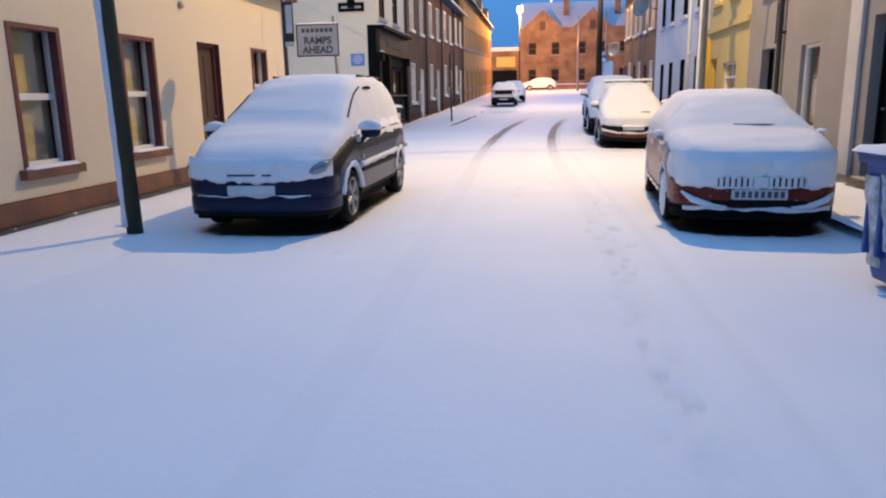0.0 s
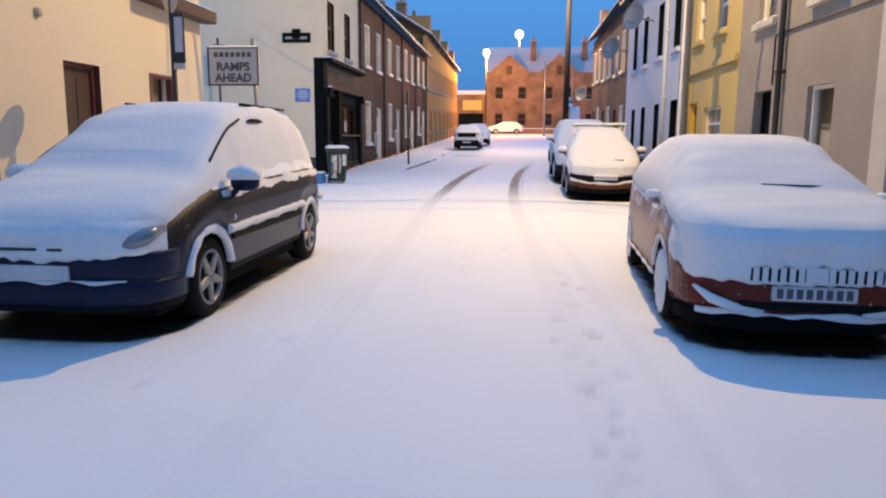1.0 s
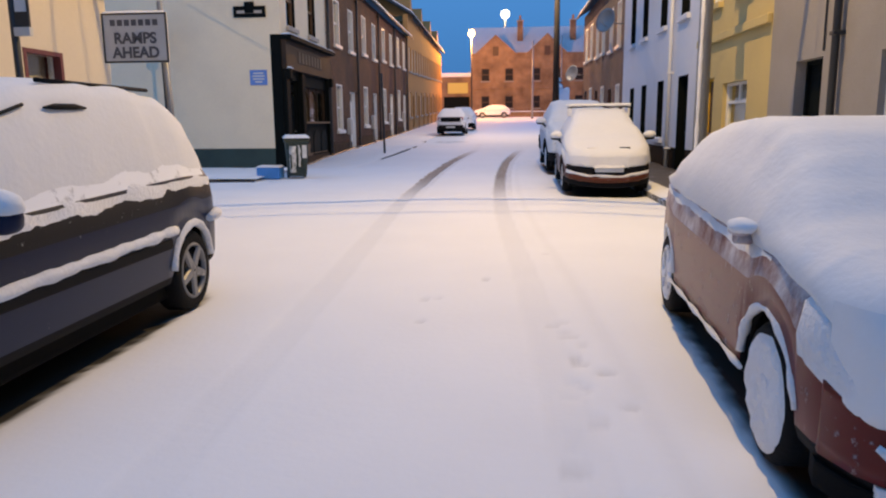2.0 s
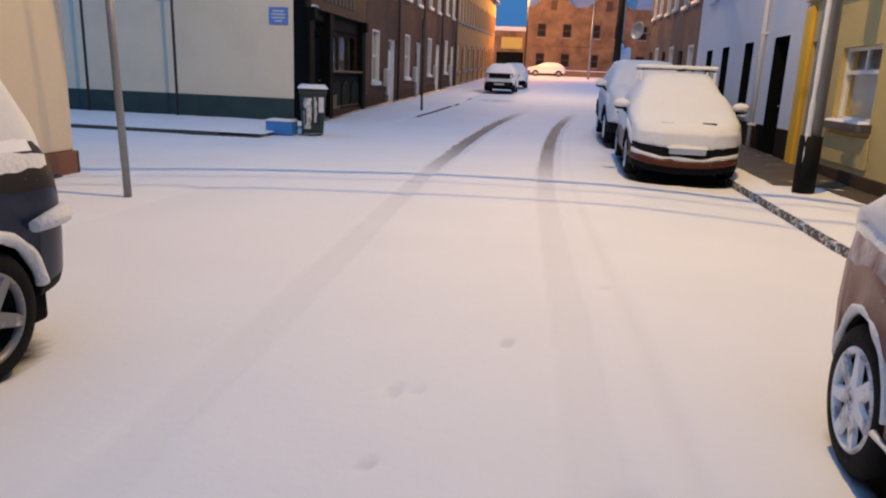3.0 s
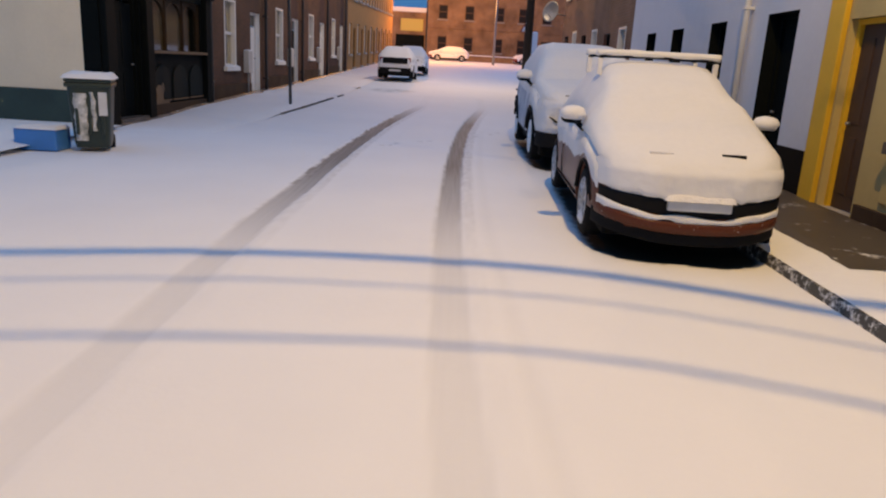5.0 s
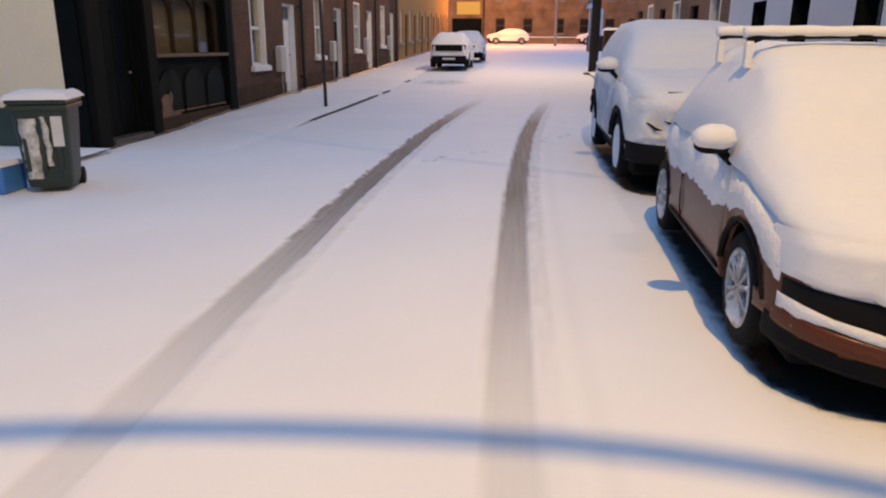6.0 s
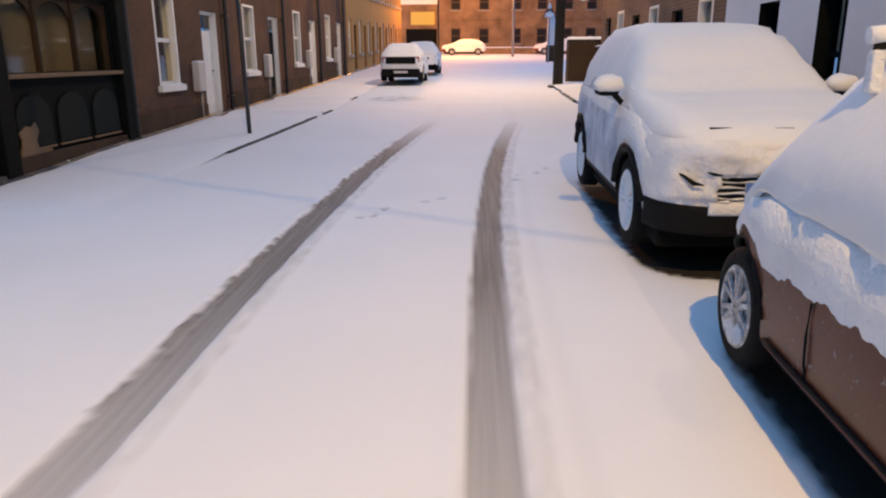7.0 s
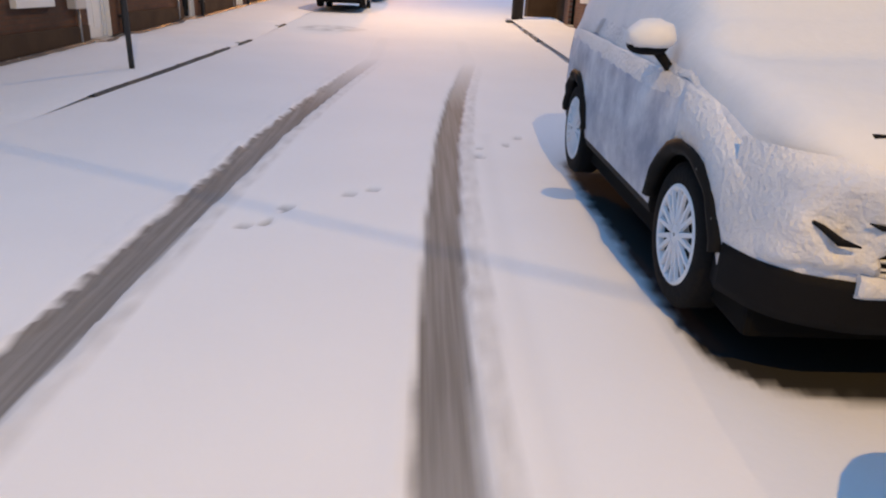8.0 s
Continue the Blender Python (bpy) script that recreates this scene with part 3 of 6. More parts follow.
def door(X, y0, y1, z0, z1, facing, leaf, depth=0.14, label="dark panelled front door", panels=True, light=False, surround=None, step=None):
    """A front door in an opening of a wall x = X. Parts: frame, leaf, panels, handle, step."""
    COUNT["door"] += 1
    root = thing("door_%d" % COUNT["door"], label, "door", pose(X, (y0 + y1) / 2, z0), kind="structure")
    w, h, s = (y1 - y0) / 2, z1 - z0, facing
    fx = lambda d: -s * d
    bars = lambda bm, d0, d1, a, b, c, d, bv=0.004: box(bm, min(fx(d0), fx(d1)), max(fx(d0), fx(d1)), a, b, c, d, bv)
    f = bmesh.new()
    for a, b, c, d in ((-w, -w + 0.06, 0, h), (w - 0.06, w, 0, h), (-w + 0.06, w - 0.06, h - 0.06, h)):
        bars(f, depth - 0.05, depth + 0.06, a, b, c, d)
    part("door_frame", f, surround or leaf, root)
    top = h - 0.06 - (0.35 if light else 0)
    bm = bmesh.new()
    bars(bm, depth, depth + 0.05, -w + 0.06, w - 0.06, 0.02, top)
    lf = part("door_leaf", bm, leaf, root)
    if panels:
        for a, b in ((-w + 0.16, -0.04), (0.04, w - 0.16)):
            for c, d in ((0.2, 0.85), (1.0, top - 0.15)):
                bm = bmesh.new()
                bars(bm, depth - 0.012, depth + 0.002, a, b, c, d, 0.006)
                part("panel", bm, leaf, lf)
    bm = bmesh.new()
    rod(bm, (fx(depth - 0.05), w - 0.14, 1.0), (fx(depth), w - 0.14, 1.0), 0.018)
    part("handle", bm, METAL_GREY, lf, "small metal door knob")
    if light:
        bm = bmesh.new()
        bars(bm, depth + 0.01, depth + 0.018, -w + 0.06, w - 0.06, top + 0.05, h - 0.06)
        part("fanlight", bm, CAR_GLASS, root, "dark fanlight")
    bm = bmesh.new()
    box(bm, min(fx(-0.1), fx(0.14)), max(fx(-0.1), fx(0.14)), -w - 0.05, w + 0.05, -0.16, 0.02, 0.01)
    part("step", bm, step or STONE, root, "stone step")
    return root


def downpipe(x, y, z0, z1, mat, facing, label="black cast-iron rainwater pipe on a house wall"):
    bm = bmesh.new()
    rod(bm, (x + facing * 0.09, y, z0), (x + facing * 0.09, y, z1), 0.05)
    z = z0 + 0.5
    root = tagged(part("downpipe", bm, mat), label, "drainpipe")
    while z < z1:
        b2 = box(bmesh.new(), min(x, x + facing * 0.15), max(x, x + facing * 0.15), y - 0.07, y + 0.07, z, z + 0.05, 0.008)
        part("bracket", b2, mat, root)
        z += 1.9
    return root


def roof(name, X, y0, y1, z, facing, rise=2.6, run=4.0, label="snow-covered slate roof with a gutter"):
    """A pitched roof slope above a facade, with gutter and lying snow."""
    root = thing(name, label, "roof", pose(X, 0, z), kind="structure")
    e, r = facing * 0.3, -facing * run
    k = rise / (run + 0.3)
    for nm, lift, mat, th in (("roof_slope", 0.0, SLATE, 0.12), ("roof_snow", 0.122, SNOW, 0.07)):
        bm = bmesh.new()
        v = [bm.verts.new(p) for p in ((e, y0, lift), (e, y1, lift), (r, y1, rise + lift), (r, y0, rise + lift), (e, y0, lift + th), (e, y1, lift + th), (r, y1, rise + lift + th), (r, y0, rise + lift + th))]
        for q in ((0, 1, 2, 3), (4, 7, 6, 5), (0, 4, 5, 1), (1, 5, 6, 2), (2, 6, 7, 3), (3, 7, 4, 0)):
            bm.faces.new([v[i] for i in q])
        bmesh.ops.recalc_face_normals(bm, faces=bm.faces)
        part(nm, bm, mat, root)
    bm = bmesh.new()
    rod(bm, (facing * 0.36, y0, -0.02), (facing * 0.36, y1, -0.02), 0.06, sides=8)
    part("gutter", bm, METAL_DARK, root)
    return root


def chimney(x, y, z, label="brick chimney stack with clay pots and snow on top"):
    root = thing("chimney", label, "chimney", pose(x, y, z))
    part("stack", B(-0.35, 0.35, -0.5, 0.5, -1.5, 1.2, 0.02), BRICK_FAR, root)
    part("cap", B(-0.42, 0.42, -0.57, 0.57, 1.2, 1.32, 0.02), STONE, root)
    for d in (-0.25, 0.25):
        bm = bmesh.new()
        lathe(bm, [(0.13, 0), (0.11, 0.5), (0.14, 0.55), (0.1, 0.56)], 12, Matrix.Translation((0, d, 1.32)))
        part("pot", bm, OCHRE, root)
    return root


# ---- cream house by the side street ----
HX = -6.4
HOLES = [(8.82, 9.74, 0.66, 2.34), (11.03, 11.97, 0.69, 2.38), (13.38, 14.26, 0.1, 2.43), (15.73, 16.59, 0.95, 2.47),
         (3.4, 4.3, 0.66, 2.34), (-1.0, -0.1, 0.66, 2.34)]
wall("wall_cream_house", "cream rendered house wall with a brown plinth", HX, -14, 17.85, -0.1, 5.6, 1, [PLINTH_BROWN, CREAM, RED_PAINT], HOLES, 0.35, ((0.32, 1),))
bm = B(HX - 6, HX - 0.004, 17.55, 17.85, -0.1, 5.6)
tagged(part("wall_cream_gable", bm, CREAM), "cream rendered end wall of a house", "wall", kind="structure")
bm = B(HX + 0.002, HX + 0.05, -14, 17.9, -0.1, 0.3, 0.012)
box(bm, HX - 6, HX + 0.05, 17.852, 17.9, -0.1, 0.3, 0.012)
tagged(part("baseboard", bm, PLINTH_BROWN), "worn brown painted plinth along a cream house", "plinth", kind="structure")
for a, b, c, d in (HOLES[0], HOLES[1], HOLES[3], HOLES[4], HOLES[5]):
    window(HX, a, b, c, d, 1, backing=BLIND, sill=PLINTH_BROWN, surround=RED_PAINT, depth=0.15, label="white sash window with dark red reveals in a cream wall")
door(HX, 13.38, 14.26, 0.12, 2.43, 1, WOOD_BROWN, label="brown wooden front door in a dark red reveal", surround=RED_PAINT)
roof("roof_cream_house", HX, -14, 17.9, 5.6, 1)
bm = bmesh.new()
lathe(bm, [(0.06, 0), (0.06, 0.05), (0.03, 0.07)], 12, pose(HX, 12.9, 2.98, 0, 90, 0))
tagged(part("wall_vent", bm, BLIND), "small round vent cap on a cream wall", "vent")

# ---- corner house with the shopfront ----
CX = -6.36
GY = 26.92
bm = bmesh.new()
box(bm, -22, CX - 0.3, GY, GY + 0.3, 0.75, 8.2)
box(bm, -22, CX - 0.3, GY - 0.02, GY + 0.3, -0.1, 0.75, 0.0, 1)
tagged(part("wall_corner_gable", bm, [CREAM_PALE, PLINTH_GREEN]), "pale cream gable wall with a dark green plinth", "wall", kind="structure")
SHOP = [(27.45, 28.55, 0.2, 2.75), (28.98, 31.95, 1.52, 2.6)]
UP = [(27.6, 28.5, 4.25, 5.85), (30.0, 30.9, 4.25, 5.85)]
wall("wall_corner_house", "corner house facade, dark shopfront below and cream render above", CX, GY - 0.004, 32.35, -0.1, 7.1, 1, [BLACK_PAINT, CREAM_PALE, BLACK_PAINT], SHOP + UP, 0.3, ((3.95, 1),))
for a, b, c, d in UP:
    window(CX, a, b, c, d, 1, label="dark sash window on an upper floor", frame_mat=WOOD_BROWN)
door(CX, 27.45, 28.55, 0.22, 2.75, 1, BLACK_PAINT, label="black double shop door under a fascia", light=True, step=KERB)
SHOP_SILL = material("worn_sill", (0.16, 0.1, 0.055), 0.8, grain=0.2, scale=9)
shop = thing("shopfront", "old dark painted shopfront with arched glazing and panelled stall riser", "shopfront", pose(CX, 0, 0))
for a, b in ((26.95, 27.3), (28.62, 28.92), (32.02, 32.32)):
    part("pilaster", B(0.0, 0.12, a, b, 0.05, 2.98, 0.015), BLACK_PAINT, shop)
part("fascia", B(0.0, 0.14, 26.95, 32.34, 3.0, 3.82, 0.015), FASCIA, shop)
part("cornice", B(0.0, 0.32, 26.9, 32.36, 3.82, 3.95, 0.02), BLACK_PAINT, shop)
bm = bmesh.new()
snow_pad(bm, 0.0, 0.32, 26.9, 32.36, 3.95, 0.05, 0.08, 0.3, 4)
part("snow", bm, SNOW, shop)
for a in (26.98, 32.05):
    part("bracket", B(0.0, 0.24, a, a + 0.26, 2.72, 3.02, 0.03), BLACK_PAINT, shop)
bm = bmesh.new()
snow_pad(bm, 0.0, 0.26, 26.97, 27.25, 3.02, 0.05, 0.05, 0.3, 4)
part("snow", bm, SNOW, shop)
part("sill", B(-0.02, 0.13, 28.92, 32.02, 1.45, 1.51, 0.01), SHOP_SILL, shop, "worn ochre window sill")


def arched_panel(x0, x1, a, b, low, spring):
    """A flat panel with a pointed arch head, x0 to x1 thick."""
    n = 8
    half, mid = (b - a) / 2, (a + b) / 2
    rim = [(a, low), (b, low)] + [(mid + half * math.cos(math.pi * i / n), spring + half * 0.75 * math.sin(math.pi * i / n)) for i in range(n + 1)]
    bm = bmesh.new()
    near = [bm.verts.new((x1, *p)) for p in rim]
    far_ = [bm.verts.new((x0, *p)) for p in rim]
    bm.faces.new(near)
    bm.faces.new(far_[::-1])
    for i in range(len(rim)):
        j = (i + 1) % len(rim)
        bm.faces.new((near[i], far_[i], far_[j], near[j]))
    bmesh.ops.recalc_face_normals(bm, faces=bm.faces)
    return bm


for k in range(3):
    a = 29.0 + k * 0.99
    part("riser_panel", arched_panel(0.004, 0.03, a + 0.08, a + 0.9, 0.52, 0.92), TEAL_PAINT, shop)
    part("riser_ledge", B(0.004, 0.045, a + 0.06, a + 0.92, 0.47, 0.5, 0.006), SHOP_SILL, shop, "worn pale ledge")
part("plinth", B(0.0, 0.08, 28.92, 32.02, 0.12, 0.42, 0.012), BROWN_RENDER, shop)
for k in range(4):
    a = 28.98 + k * 0.99
    part("mullion", B(-0.14, -0.05, a - 0.025, a + 0.025, 1.52, 2.6, 0.008), SHOP_WOOD, shop)
for k in range(3):
    a = 28.98 + k * 0.99
    bm = bmesh.new()
    n = 12
    arc = [(a + 0.495 + 0.465 * math.cos(math.pi * i / n), 2.2 + 0.32 * math.sin(math.pi * i / n)) for i in range(n + 1)]
    for (u0, v0), (u1, v1) in zip(arc, arc[1:]):
        bm.faces.new([bm.verts.new(q) for q in ((-0.08, u0, v0), (-0.08, u1, v1), (-0.08, u1, 2.6), (-0.08, u0, 2.6))])
        bm.faces.new([bm.verts.new(q) for q in ((-0.14, u0, v0), (-0.14, u0, 2.6), (-0.14, u1, 2.6), (-0.14, u1, v1))])
        bm.faces.new([bm.verts.new(q) for q in ((-0.08, u0, v0), (-0.14, u0, v0), (-0.14, u1, v1), (-0.08, u1, v1))])
    part("arch_head", bm, SHOP_WOOD, shop)
    g = part("pane", B(-0.125, -0.115, a + 0.025, a + 0.965, 1.52, 2.58), GLASS, shop)
    g.visible_shadow = False
part("blind", B(-0.3, -0.29, 28.98, 31.95, 1.45, 2.65), CURTAIN, shop, "dim drawn blind")
# near-black sheet painted as the shade inside the shop
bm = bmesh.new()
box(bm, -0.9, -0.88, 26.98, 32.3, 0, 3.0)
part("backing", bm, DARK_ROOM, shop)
for k in range(8):
    part("sign_letter_bar", B(0.14, 0.155, 28.2 + k * 0.36, 28.42 + k * 0.36, 3.25, 3.58, 0.01), FASCIA_LETTER, shop)
bm = bmesh.new()
rim = [(29.03, 0.4), (29.1, 0.62), (29.06, 0.74), (29.22, 0.82), (29.34, 0.8), (29.44, 0.86), (29.5, 0.74), (29.42, 0.6), (29.46, 0.5), (29.78, 0.46), (29.74, 0.42), (29.4, 0.4)]
sides = [[bm.verts.new((x, y, z)) for y, z in rim] for x in (0.036, 0.056)]
bm.faces.new(sides[1])
for k in range(len(rim)):
    n = (k + 1) % len(rim)
    bm.faces.new((sides[0][k], sides[0][n], sides[1][n], sides[1][k]))
bmesh.ops.recalc_face_normals(bm, faces=bm.faces)
part("flaked_board", bm, SHOP_SILL, shop, "pale flaked board")
roof("roof_corner_house", CX, GY - 0.1, 32.4, 7.1, 1)
downpipe(CX, 32.38, 0.3, 7.0, METAL_DARK, 1)
plaque = thing("blue_plaque", "small blue information plate on a cream wall", "sign", pose(-7.04, GY, 2.55))
part("plate", B(-0.25, 0.25, -0.025, 0, 0, 0.42, 0.006), SIGN_BLUE, plaque)
for z, w in ((0.33, 0.3), (0.25, 0.36), (0.17, 0.34), (0.09, 0.2)):
    part("text_bar", B(-w / 2, w / 2, -0.03, -0.025, z - 0.02, z + 0.02), PLATE_WHITE, plaque)
sgn = thing("dark_sign", "dark carved sign board fixed high on a gable wall", "sign", pose(-7.2, GY, 4.42))
part("board", B(-0.46, 0.46, -0.05, 0, 0, 0.3, 0.01), BLACK_PAINT, sgn)
part("carving", B(-0.14, 0.14, -0.07, 0, 0.1, 0.42, 0.03), BLACK_PAINT, sgn)
part("text_bar", B(-0.36, 0.36, -0.058, -0.05, 0.1, 0.18), STONE, sgn)

# ---- dark brick terrace ----
holes, made = [], []
Y0, UNIT = 32.42, 5.5
for k in range(4):
    y, g = Y0 + UNIT * k, ground_z(Y0 + UNIT * k + 2)
    holes += [(y + 1.3, y + 2.3, g + 0.9, g + 2.65), (y + 3.75, y + 4.75, g + 0.1, g + 2.45), (y + 1.2, y + 2.15, g + 4.1, g + 5.75), (y + 3.8, y + 4.75, g + 4.1, g + 5.75)]
wall("wall_brick_terrace", "dark brick terrace of small houses", CX, 32.352, 55.4, 0.0, 7.0, 1, [BRICK_L, BRICK_L, WHITE_PAINT], holes, 0.3)
for k in range(4):
    y, g = Y0 + UNIT * k, ground_z(Y0 + UNIT * k + 2)
    for a, b, c, d in (holes[4 * k], holes[4 * k + 2], holes[4 * k + 3]):
        window(CX, a, b, c, d, 1, surround=WHITE_PAINT, label="white sash window in a dark brick wall", backing=CURTAIN if k % 2 else DARK_ROOM, sill=WHITE_PAINT)
    a, b, c, d = holes[4 * k + 1]
    door(CX, a, b, c + 0.03, d, 1, (WHITE_PAINT, BLACK_PAINT, WHITE_PAINT, WOOD_BROWN)[k], label="front door of a brick terrace house", surround=WHITE_PAINT, light=True)
    bm = B(0.0, 0.16, -0.2, 0.2, 0.0, 0.62, 0.02)
    mb = thing("meter_box", "off-white meter box on a brick wall above the pavement", "meter box", pose(CX, y + 3.2, g + 0.72), group="meter boxes of the terrace")
    part("cover", bm, GREY_TRIM, mb)
    part("pipe", rod(bmesh.new(), (0.06, 0.08, -0.75), (0.06, 0.08, 0.0), 0.025), METAL_GREY, mb)
    bm = bmesh.new()
    snow_pad(bm, 0.0, 0.16, -0.2, 0.2, 0.62, 0.03, 0.04, 0.3, k)
    part("snow", bm, SNOW, mb)
    downpipe(CX, y + 5.2, g, 6.9, METAL_DARK, 1)
    bm = B(0.0, 0.06, y + 0.05, y + 3.65, g - 0.1, g + 0.42, 0.01)
    plinth = tagged(part("trim", bm, BROWN_RENDER), "brown rendered plinth of a brick house", "plinth", kind="structure")
    plinth.location.x = CX
roof("roof_brick_terrace", CX, 32.4, 55.4, 7.0, 1)
for y in (37.0, 46.2, 55.0):
    chimney(CX - 3.4, y, 9.6)

# ---- ochre terrace further on, under the sodium lamp ----
holes = []
for k in range(8):
    y, g = 55.6 + 3.4 * k, ground_z(57 + 3.4 * k)
    for a, c, d in ((0.4, 0.9, 2.6), (0.4, 4.0, 5.6), (2.1, 4.0, 5.6)):
        holes.append((y + a, y + a + 0.95, g + c, g + d))
    holes.append((y + 2.1, y + 3.05, g + 0.1, g + 2.4))
wall("wall_ochre_terrace", "tall ochre terrace of houses under orange street light", CX, 55.41, 83, 0.5, 8.6, 1, [OCHRE, OCHRE, OCHRE], holes, 0.3)
for i, (a, b, c, d) in enumerate(holes):
    if i % 4 == 3:
        door(CX, a, b, c + 0.03, d, 1, (BLACK_PAINT, RED_PAINT, WOOD_BROWN)[i % 3], label="front door of an ochre house", panels=False)
    else:
        window(CX, a, b, c, d, 1, label="sash window of an ochre house", snow=False)
roof("roof_ochre_terrace", CX, 55.4, 83, 8.6, 1)
for y in (59, 66, 73, 80):
    chimney(CX - 2.4, y, 10.2)
    bm = bmesh.new()
    v = [bm.verts.new(p) for p in ((0, -1.1, 0), (0, 1.1, 0), (0, 0, 1.7), (-2.4, -1.1, 0), (-2.4, 1.1, 0), (-2.4, 0, 1.7))]
    for q in ((0, 1, 2), (3, 5, 4), (0, 2, 5, 3), (1, 4, 5, 2), (0, 3, 4, 1)):
        bm.faces.new([v[i] for i in q])
    dg = tagged(part("dormer_gable", bm, OCHRE), "pointed gable above an ochre house front", "gable", kind="structure")
    dg.location = (CX, y - 1.5, 8.6)

# ---- right side: grey, yellow, white and brick houses ----
RX = 4.25
G_HOLES = [(14.5, 15.42, 0.72, 2.22), (16.95, 17.85, 0.12, 2.28), (11.6, 12.5, 0.12, 2.44), (8.6, 9.6, 0.72, 2.22), (3, 4, 0.72, 2.22), (14.4, 15.4, 3.5, 5.0), (17, 17.9, 3.5, 5.0)]
wall("wall_grey_house", "grey rendered house wall", RX, -14, 18.9, -0.1, 6.4, -1, [GREY_WALL, GREY_WALL, GREY_WALL], G_HOLES)
for i, (a, b, c, d) in enumerate(G_HOLES):
    if i in (1, 2):
        door(RX, a, b, c + 0.02, d, -1, BLACK_PAINT, label="dark front door in a grey wall", depth=0.2)
    else:
        window(RX, a, b, c, d, -1, kind="plain", backing=CURTAIN, label="white framed window in a grey wall", sill=GREY_TRIM)
downpipe(RX, 16.42, 0.1, 6.3, METAL_DARK, -1, "dark rainwater pipe on a grey wall")
tagged(part("wall_cable", tube(bmesh.new(), [(RX - 0.02, y, z) for y, z in ((6.0, 3.05), (12.0, 3.12), (16.88, 3.18), (16.92, 3.12), (16.92, 2.35))], 0.014, 6), METAL_DARK), "thin dark cable clipped along a grey wall", "cable")
bm = B(RX - 0.07, RX - 0.004, 12.78, 13.2, 0.0, 6.3, 0.015)
tagged(part("trim", bm, GREY_TRIM), "pale pilaster strip on a grey wall", "pilaster", kind="structure")
bm = B(RX - 0.05, RX - 0.003, 13.2, 16.9, 0.0, 0.42, 0.012)
tagged(part("trim", bm, GREY_TRIM), "pale plinth of a grey house", "plinth", kind="structure")
Y_HOLES = [(19.95, 21.35, 1.05, 2.14), (22.0, 22.75, 0.12, 2.3), (19.9, 20.7, 3.75, 4.9), (21.7, 22.5, 3.75, 4.9)]
wall("wall_yellow_house", "yellow rendered house wall", RX, 18.902, 23.15, 0.0, 6.4, -1, [YELLOW, YELLOW, YELLOW], Y_HOLES)
window(RX, *Y_HOLES[0], -1, kind="transom", backing=BLIND, label="white casement window in a yellow wall", sill=KERB, deep_sill=0.14)
tagged(part("trim", B(RX - 0.03, RX - 0.002, 19.8, 21.5, 0.42, 0.86, 0.012), YELLOW), "raised yellow panel below a window", "moulding", kind="structure")
for h in Y_HOLES[2:]:
    window(RX, *h, -1, label="white window in a yellow wall", backing=CURTAIN, sill=YELLOW)
door(RX, 22.0, 22.75, 0.15, 2.3, -1, WOOD_BROWN, label="brown front door in a yellow wall", surround=YELLOW_BRIGHT)
for a, b in ((22.78, 23.12),):
    bm = B(RX - 0.07, RX - 0.002, a, b, 0.05, 2.9, 0.012)
    tagged(part("trim", bm, YELLOW_BRIGHT), "bright yellow pilaster beside a door", "pilaster", kind="structure")
bm = B(RX - 0.09, RX - 0.002, 18.92, 23.14, 2.98, 3.14, 0.02)
tagged(part("trim", bm, YELLOW), "yellow string course on a house wall", "moulding", kind="structure")
bm = B(RX - 0.05, RX - 0.002, 18.92, 21.9, 0.0, 0.34, 0.012)
tagged(part("trim", bm, BROWN_RENDER), "dark brown plinth below a yellow wall", "plinth", kind="structure")
W_HOLES = [(24.05, 25.0, 0.15, 2.5), (26.6, 27.35, 0.95, 2.5), (28.9, 29.65, 0.95, 2.5), (30.9, 31.65, 0.95, 2.5),
           (24.2, 25.0, 3.9, 5.5), (26.5, 27.3, 3.9, 5.5), (29.0, 29.8, 3.9, 5.5), (31.0, 31.8, 3.9, 5.5)]
wall("wall_white_house", "white rendered house wall with dark openings", RX, 23.152, 33.2, 0.0, 6.6, -1, [BLACK_PAINT, WHITE_WALL, BLACK_PAINT], W_HOLES, 0.3, ((0.75, 1),))
door(RX, *W_HOLES[0], -1, BLACK_PAINT, label="black front door in a white wall", depth=0.24)
for h in W_HOLES[1:]:
    window(RX, *h, -1, frame_mat=BLACK_PAINT, label="dark window in a white wall", depth=0.2, sill=WHITE_WALL)
downpipe(RX, 25.6, 0.2, 6.5, WHITE_PAINT, -1, "white painted rainwater pipe on a white wall")
B_HOLES = []
for k in range(3):
    y, g = 33.4 + 4.1 * k, ground_z(35 + 4.1 * k)
    B_HOLES += [(y + 0.5, y + 1.4, g + 0.95, g + 2.5), (y + 2.5, y + 3.4, g + 0.12, g + 2.4), (y + 0.5, y + 1.4, g + 3.9, g + 5.5), (y + 2.4, y + 3.3, g + 3.9, g + 5.5)]
wall("wall_red_brick_houses", "red brick houses with white windows", RX, 33.202, 45.8, 0.0, 6.8, -1, [BRICK_R, BRICK_R, BRICK_R], B_HOLES)
for i, (a, b, c, d) in enumerate(B_HOLES):
    if i % 4 == 1:
        door(RX, a, b, c + 0.03, d, -1, BLACK_PAINT, label="dark front door in a red brick wall")
    else:
        window(RX, a, b, c, d, -1, surround=WHITE_PAINT, label="white sash window in a red brick wall", sill=WHITE_PAINT)
for nm, a, b, z in (("roof_grey_house", -14, 18.9, 6.4), ("roof_yellow_house", 18.92, 23.14, 6.4), ("roof_white_house", 23.16, 33.2, 6.6), ("roof_red_brick_houses", 33.2, 45.9, 6.8)):
    roof(nm, RX, a, b, z, -1)
